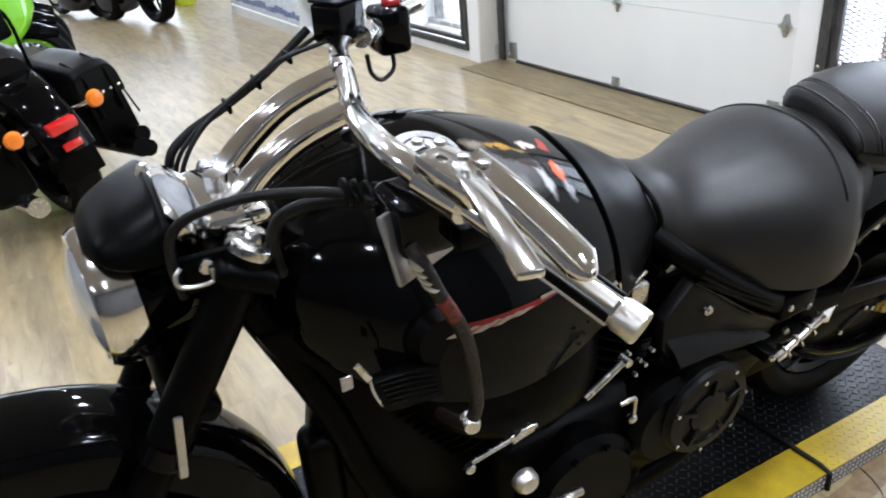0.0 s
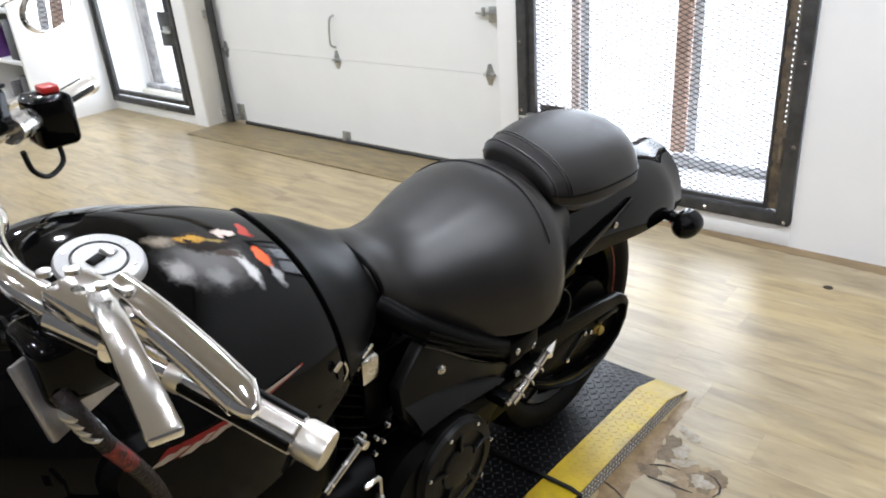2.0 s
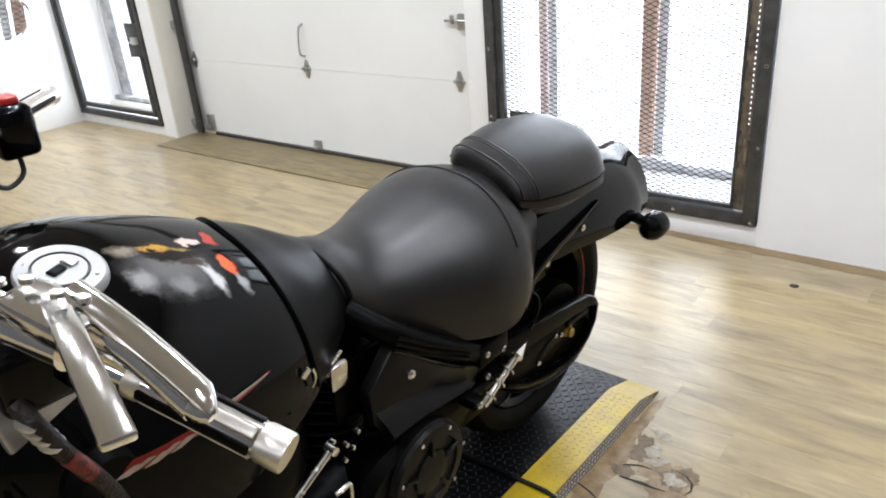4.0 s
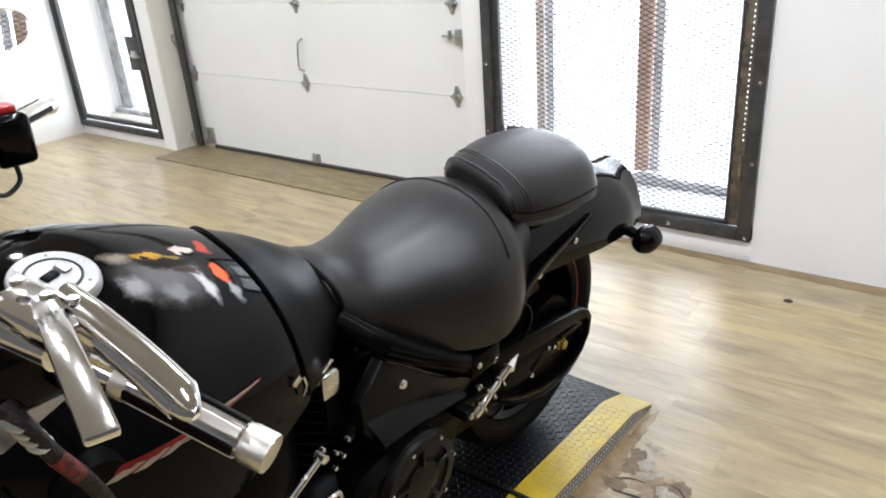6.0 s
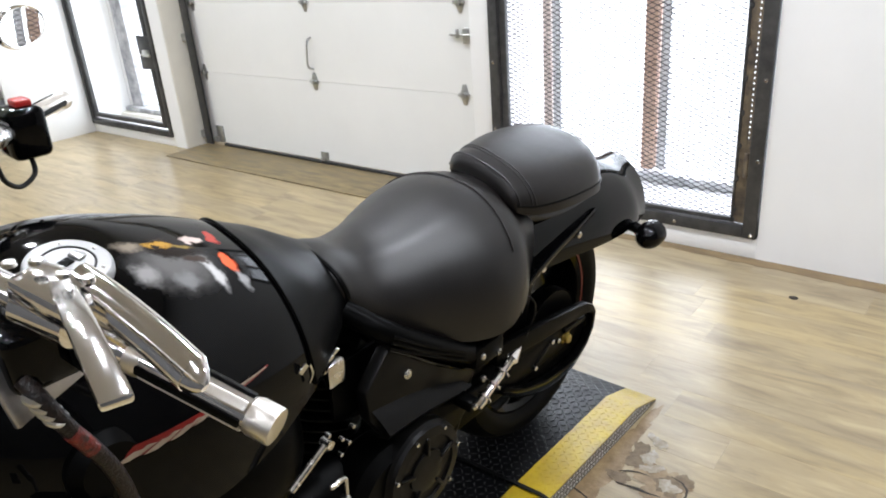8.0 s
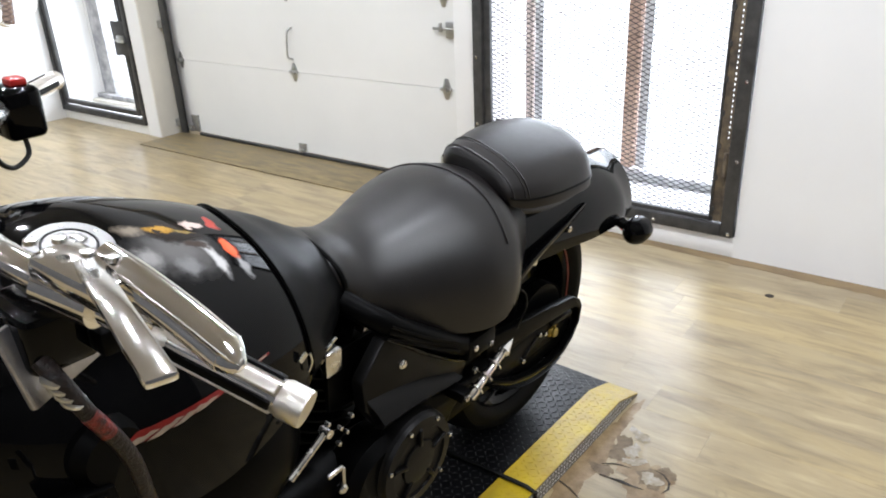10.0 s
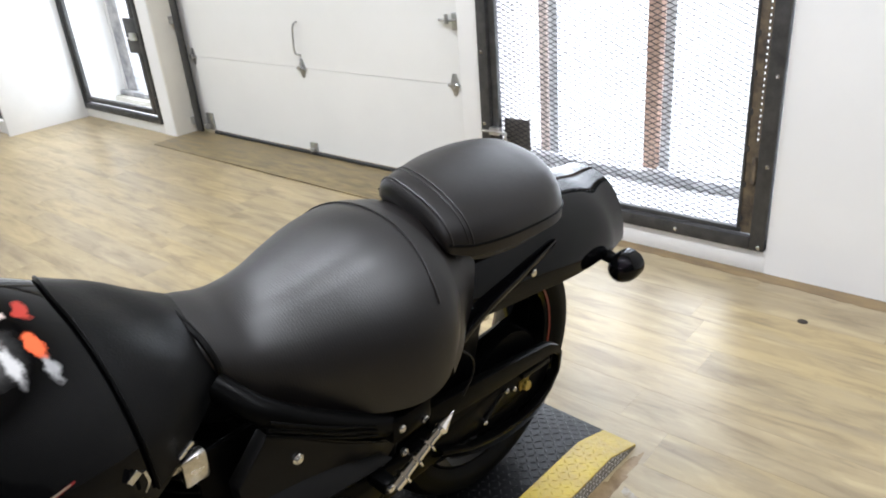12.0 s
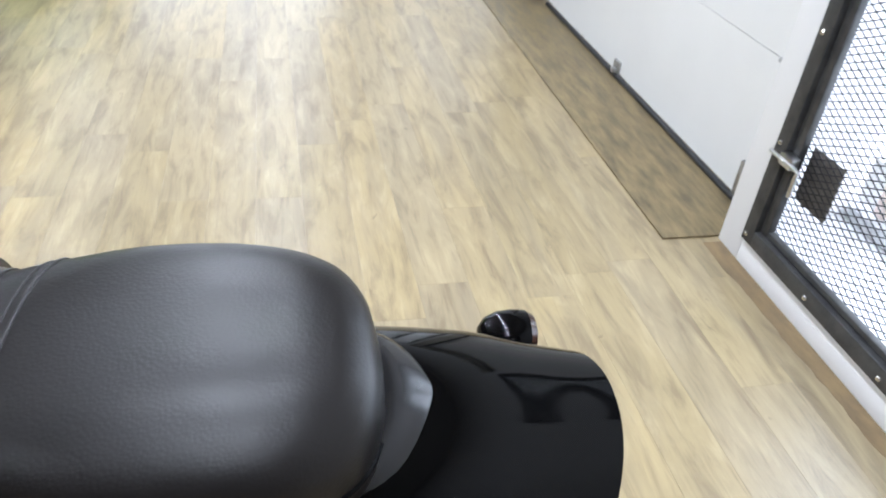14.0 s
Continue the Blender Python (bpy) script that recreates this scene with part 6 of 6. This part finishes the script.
def tourer(m):
    """Black cruiser with leather-look saddlebags, seen from behind."""
    b = empty("touring_motorcycle", m, "black cruiser with studded saddlebags and amber turn signals", "motorcycle")
    simple_wheel(b, 0.0, 0.33, 0.17, GLOSS)
    simple_wheel(b, -1.65, 0.33, 0.12, GLOSS)
    ff_ = bmesh.new()
    rows_ = []
    for i in range(25):
        a = radians(-70 + 150 * i / 24)
        rows_.append([ff_.verts.new(((0.35 + 0.05 * math.sin(math.pi * k / 12) ** 0.7) * math.sin(a), 0.105 * math.cos(math.pi * k / 12), 0.33 + (0.35 + 0.05 * math.sin(math.pi * k / 12) ** 0.7) * math.cos(a))) for k in range(13)])
    for r0, r1 in zip(rows_, rows_[1:]):
        for k in range(12):
            ff_.faces.new((r0[k], r0[k + 1], r1[k + 1], r1[k]))
    part("rear_fender", thicken(ff_, 0.005), GLOSS, b)
    part("tail_lamp", box(0.345, 0.40, -0.064, 0.064, 0.495, 0.548, 0.012, 3), REDLENS, b, "wide red tail lamp")
    part("reflector", box(0.375, 0.395, -0.042, 0.042, 0.415, 0.450, 0.006), REDLENS, b, "red reflector")
    part("plate_bracket", box(0.36, 0.372, -0.085, 0.085, 0.27, 0.45, 0.006), SATIN, b)
    for s in (-1, 1):
        bag = part("saddlebag", dome([(-0.29, 0.086, 0.60, 0.32), (-0.27, 0.098, 0.63, 0.30), (0.0, 0.102, 0.64, 0.29), (0.22, 0.098, 0.63, 0.30), (0.25, 0.086, 0.60, 0.32)], 20, 24, 4.5, 0.12, v0=s * 0.270), SATIN, b, "black studded saddlebag")
        part("bag_lid", dome([(-0.295, 0.090, 0.655, 0.56), (-0.27, 0.102, 0.668, 0.54), (0.0, 0.108, 0.672, 0.535), (0.225, 0.102, 0.662, 0.52), (0.257, 0.103, 0.640, 0.50)], 20, 24, 4.5, 0.05, v0=s * 0.270), BIBM, bag)
        for k in range(5):
            part("lid_stud", moved(lathe([(0, -0.004), (0.007, -0.003), (0.008, 0.002)], 10), Matrix.Translation((0.262, s * 0.270 + (k - 2) * 0.040, 0.53)) @ Matrix.Rotation(radians(90), 4, "Z")), CHROME, bag)
        for k in (-1, 1):
            part("bag_strap", tube([(0.10, s * 0.270 + 0.052 * k, 0.674), (0.24, s * 0.270 + 0.052 * k, 0.640), (0.262, s * 0.270 + 0.052 * k, 0.54), (0.262, s * 0.270 + 0.052 * k, 0.42)], 0.008, 8), SATIN, bag)
        part("bag_fringe", tube([(0.18, s * 0.376, 0.60), (0.20, s * 0.386, 0.48), (0.23, s * 0.395, 0.36)], 0.005, 8), SATIN, bag)
        sg = part("turn_signal", tube([(0.29, s * 0.09, 0.54), (0.33, s * 0.13, 0.545), (0.345, s * 0.172, 0.55)], 0.009, 10), CHROME, b)
        part("signal_lens", moved(lathe([(0, -0.03), (0.03, -0.024), (0.040, 0), (0.032, 0.02), (0, 0.026)], 20), Matrix.Translation((0.35, s * 0.190, 0.55)) @ Matrix.Rotation(radians(-90), 4, "Z")), AMBER, sg, "amber lens")
        part("silencer", tube([(-0.6, s * 0.22, 0.22), (0.0, s * 0.25, 0.24), (0.40, s * 0.26, 0.27)], [0.04, 0.045], 16), CHROME_DULL if s < 0 else SATIN, b)
    for dz in (0.0, 0.075):
        part("exhaust_tip", tube([(0.22, 0.30, 0.225 + dz), (0.34, 0.305, 0.232 + dz), (0.36, 0.306, 0.233 + dz)], [0.036, 0.040], 16), SATIN, b, "black exhaust tip")
    part("pillion_seat", dome([(-0.28, 0.10, 0.80, 0.70), (-0.2, 0.14, 0.83, 0.70), (-0.02, 0.14, 0.82, 0.69), (0.08, 0.09, 0.79, 0.70)], 16, 20, 2.6, 0.2), BIBM, b)
    part("rider_seat", dome([(-0.85, 0.08, 0.77, 0.66), (-0.65, 0.15, 0.74, 0.62), (-0.40, 0.18, 0.76, 0.60), (-0.30, 0.14, 0.80, 0.64)], 20, 24, 2.4, 0.2), BIBM, b)
    part("sissy_bar", join(tube([(0.05, -0.11, 0.70), (0.10, -0.11, 0.95), (0.12, 0.0, 1.02), (0.10, 0.11, 0.95), (0.05, 0.11, 0.70)], 0.008, 10), box(0.085, 0.13, -0.10, 0.10, 0.86, 1.0, 0.02)), SATIN, b, "low sissy bar with pad")
    part("fuel_tank", dome([(-1.35, 0.06, 0.88, 0.72), (-1.25, 0.15, 0.95, 0.70), (-1.0, 0.17, 0.93, 0.68), (-0.82, 0.08, 0.82, 0.70)], 24, 26, 2.4, 0.2), GLOSS, b)
    part("engine", box(-1.15, -0.6, -0.18, 0.18, 0.18, 0.62, 0.05, 3), ENGINE, b)
    for s in (-1, 1):
        part("fork_leg", tube([(-1.33, s * 0.10, 0.98), (-1.66, s * 0.10, 0.34)], 0.024, 12, False), CHROME_DULL, b)
        part("mirror", join(tube([(-1.2, s * 0.33, 1.08), (-1.18, s * 0.40, 1.22)], 0.006, 8, False), moved(lathe([(0, -0.01), (0.05, -0.008), (0.055, 0), (0, 0.006)], 20), Matrix.Translation((-1.17, s * 0.42, 1.25)) @ Matrix.Rotation(radians(90), 4, "Z"))), CHROME, b)
    part("handlebar", tube([(-1.10, -0.42, 1.02), (-1.22, -0.28, 1.08), (-1.3, 0, 1.05), (-1.22, 0.28, 1.08), (-1.10, 0.42, 1.02)], 0.013, 12), CHROME, b)
    part("windscreen_bracket", box(-1.42, -1.36, -0.12, 0.12, 0.85, 1.02, 0.03), GLOSS, b)
    return b


def sport(m, paint, rimmat, label):
    """Sport machine with a painted fairing; the nose points along local -x."""
    b = empty("sport_motorcycle", m, label, "motorcycle", "sport motorcycles")
    simple_wheel(b, 0.0, 0.30, 0.18, rimmat)
    simple_wheel(b, -1.40, 0.30, 0.12, rimmat)
    part("nose_fairing", dome([(-1.52, 0.03, 0.82, 0.74), (-1.45, 0.13, 0.93, 0.66), (-1.28, 0.19, 1.05, 0.58), (-1.10, 0.20, 1.02, 0.54), (-0.98, 0.15, 0.94, 0.60)], 20, 22, 2.2, 0.3), paint, b)
    part("belly_fairing", dome([(-1.25, 0.10, 0.60, 0.30), (-1.0, 0.19, 0.66, 0.22), (-0.7, 0.18, 0.56, 0.20), (-0.5, 0.06, 0.40, 0.24)], 16, 20, 2.4, 0.3), paint, b)
    part("fuel_tank", dome([(-1.05, 0.08, 0.92, 0.78), (-0.92, 0.16, 0.98, 0.72), (-0.70, 0.14, 0.92, 0.70), (-0.58, 0.07, 0.82, 0.70)], 18, 22, 2.4, 0.2), DARKBOX, b)
    part("seat", dome([(-0.60, 0.07, 0.82, 0.74), (-0.42, 0.14, 0.81, 0.72), (-0.22, 0.13, 0.86, 0.76)], 14, 18, 2.4, 0.2), BIBM, b)
    part("tail_fairing", dome([(-0.30, 0.13, 0.90, 0.76), (0.0, 0.10, 0.97, 0.84), (0.18, 0.05, 0.98, 0.90)], 14, 18, 2.2, 0.2), DARKBOX, b)
    part("windscreen", thicken(dome([(-1.36, 0.06, 1.03, 0.98), (-1.22, 0.13, 1.13, 0.98), (-1.08, 0.13, 1.20, 1.0)], 10, 16, 2.2, closed=False), 0.004), DARKBOX, b)
    part("engine", box(-1.05, -0.55, -0.17, 0.17, 0.2, 0.6, 0.05, 3), ENGINE, b)
    part("front_fender", thicken(dome([(-1.62, 0.05, 0.56, 0.50), (-1.4, 0.075, 0.635, 0.52), (-1.18, 0.06, 0.58, 0.50)], 12, 14, 2.2, closed=False), 0.004), GLOSS, b)
    for s in (-1, 1):
        part("fork_leg", tube([(-1.18, s * 0.11, 0.94), (-1.39, s * 0.11, 0.30)], 0.025, 12, False), SILVER, b)
        part("brake_disc", moved(lathe([(0.09, -0.002), (0.15, -0.002), (0.15, 0.002), (0.09, 0.002)], 30, True), Matrix.Translation((-1.40, s * 0.07, 0.30))), SILVER, b)
        part("mirror", join(tube([(-1.2, s * 0.15, 1.05), (-1.2, s * 0.33, 1.15)], 0.008, 8, False), box(-1.24, -1.19, s * 0.36 - 0.06, s * 0.36 + 0.06, 1.12, 1.18, 0.015)), SATIN, b)
        part("turn_signal", join(tube([(-1.2, s * 0.2, 0.80), (-1.2, s * 0.28, 0.80)], 0.01, 8, False), box(-1.225, -1.175, s * 0.31 - 0.04, s * 0.31 + 0.04, 0.785, 0.815, 0.01)), AMBER, b)
    part("swingarm", join(bar_between((-0.55, -0.12, 0.36), (0.0, -0.12, 0.30), 0.03, 0.07, 0.01), bar_between((-0.55, 0.12, 0.36), (0.0, 0.12, 0.30), 0.03, 0.07, 0.01)), SATIN, b)
    return b


tourer(pose(0.435, 4.16, 0, 0, 0, -72) @ pose(0, 0, 0, 12))
sport(pose(-0.90, 6.60, 0, 0, 0, 172), GREEN, GREEN, "dark sport motorcycle with lime green fairing and wheels")
sport(pose(-0.85, 7.30, 0, 0, 0, 172), GREEN, GREEN, "second dark sport motorcycle with lime green fairing and wheels")
sport(pose(-0.80, 8.00, 0, 0, 0, 172), GREEN, GREEN, "third dark sport motorcycle with lime green fairing and wheels")
sport(pose(1.60, 10.45, 0, 0, 0, -72), DARKBOX, SATIN, "black sport motorcycle at the hall's far end")
sport(pose(2.0, 9.65, 0, 0, 0, -70), DARKBOX, SATIN, "black sport motorcycle at the hall's far end")
sg = empty("floor_sign", pose(2.55, 10.8, 0, 0, 0, 10), "yellow folding floor sign beside the shelves", "floor sign")
part("front_board", moved(box(-0.11, 0.11, -0.006, 0.006, 0, 0.46, 0.01), Matrix.Translation((0, -0.09, 0)) @ Matrix.Rotation(radians(-9), 4, "X")), HIVIS, sg)
part("rear_board", moved(box(-0.11, 0.11, -0.006, 0.006, 0, 0.46, 0.01), Matrix.Translation((0, 0.09, 0)) @ Matrix.Rotation(radians(9), 4, "X")), HIVIS, sg)

# ---- floor planks ----
PW, PL = 0.152, 1.22
prng = random.Random(11)
x = 3.56
cuts = []
while x > XW:
    y = YS - prng.random() * PL
    while y < YN:
        a, b = max(y, YS), min(y + PL, YN)
        if b - a > 0.03:
            cuts.append((x - PW, x, a, b))
        y += PL
    x -= PW


def plank_mesh(L):
    me = bpy.data.meshes.new("plank")
    w, l, e = PW / 2 - 0.0001, L / 2 - 0.0001, 0.0003
    vs = [(-w, -l, -0.004), (w, -l, -0.004), (w, l, -0.004), (-w, l, -0.004), (-w, -l, -0.0004), (w, -l, -0.0004), (w, l, -0.0004), (-w, l, -0.0004), (-w + e, -l + e, 0), (w - e, -l + e, 0), (w - e, l - e, 0), (-w + e, l - e, 0)]
    fs = [(8, 9, 10, 11)] + [(4 + k, 4 + (k + 1) % 4, 8 + (k + 1) % 4, 8 + k) for k in range(4)] + [(k, (k + 1) % 4, 4 + (k + 1) % 4, 4 + k) for k in range(4)]
    me.from_pydata(vs, [], fs)
    me.materials.append(PLANK)
    return me


full = plank_mesh(PL)
done = 0
fv, ffs = [], []
for x0, x1, y0, y1 in cuts:
    cx, cy = (x0 + x1) / 2, (y0 + y1) / 2
    if cx > 0.3 and 0.0 < cy < 9.0 and cx < 3.5 and done < 300 and not (x0 > 3.0 and x1 > 3.6):
        me = full if abs((y1 - y0) - PL) < 1e-6 else plank_mesh(y1 - y0)
        ob = new("plank", me)
        ob.parent = ground
        ob.location = (cx, cy, 0)
        done += 1
    else:
        k = len(fv)
        e, g = 0.0003, 0.0001
        x1 = min(x1, 3.56)
        fv += [(x0 + g, y0 + g, -0.0004), (x1 - g, y0 + g, -0.0004), (x1 - g, y1 - g, -0.0004), (x0 + g, y1 - g, -0.0004), (x0 + e, y0 + e, 0), (x1 - e, y0 + e, 0), (x1 - e, y1 - e, 0), (x0 + e, y1 - e, 0)]
        ffs += [(k + 4, k + 5, k + 6, k + 7)] + [(k + i, k + (i + 1) % 4, k + 4 + (i + 1) % 4, k + 4 + i) for i in range(4)]
fm = bpy.data.meshes.new("planks_beyond")
fm.from_pydata(fv, [], ffs)
fm.materials.append(PLANK_FAR)
ob = new("planks_beyond", fm)
ob.parent = ground
tagged(ob, kind="stuff")
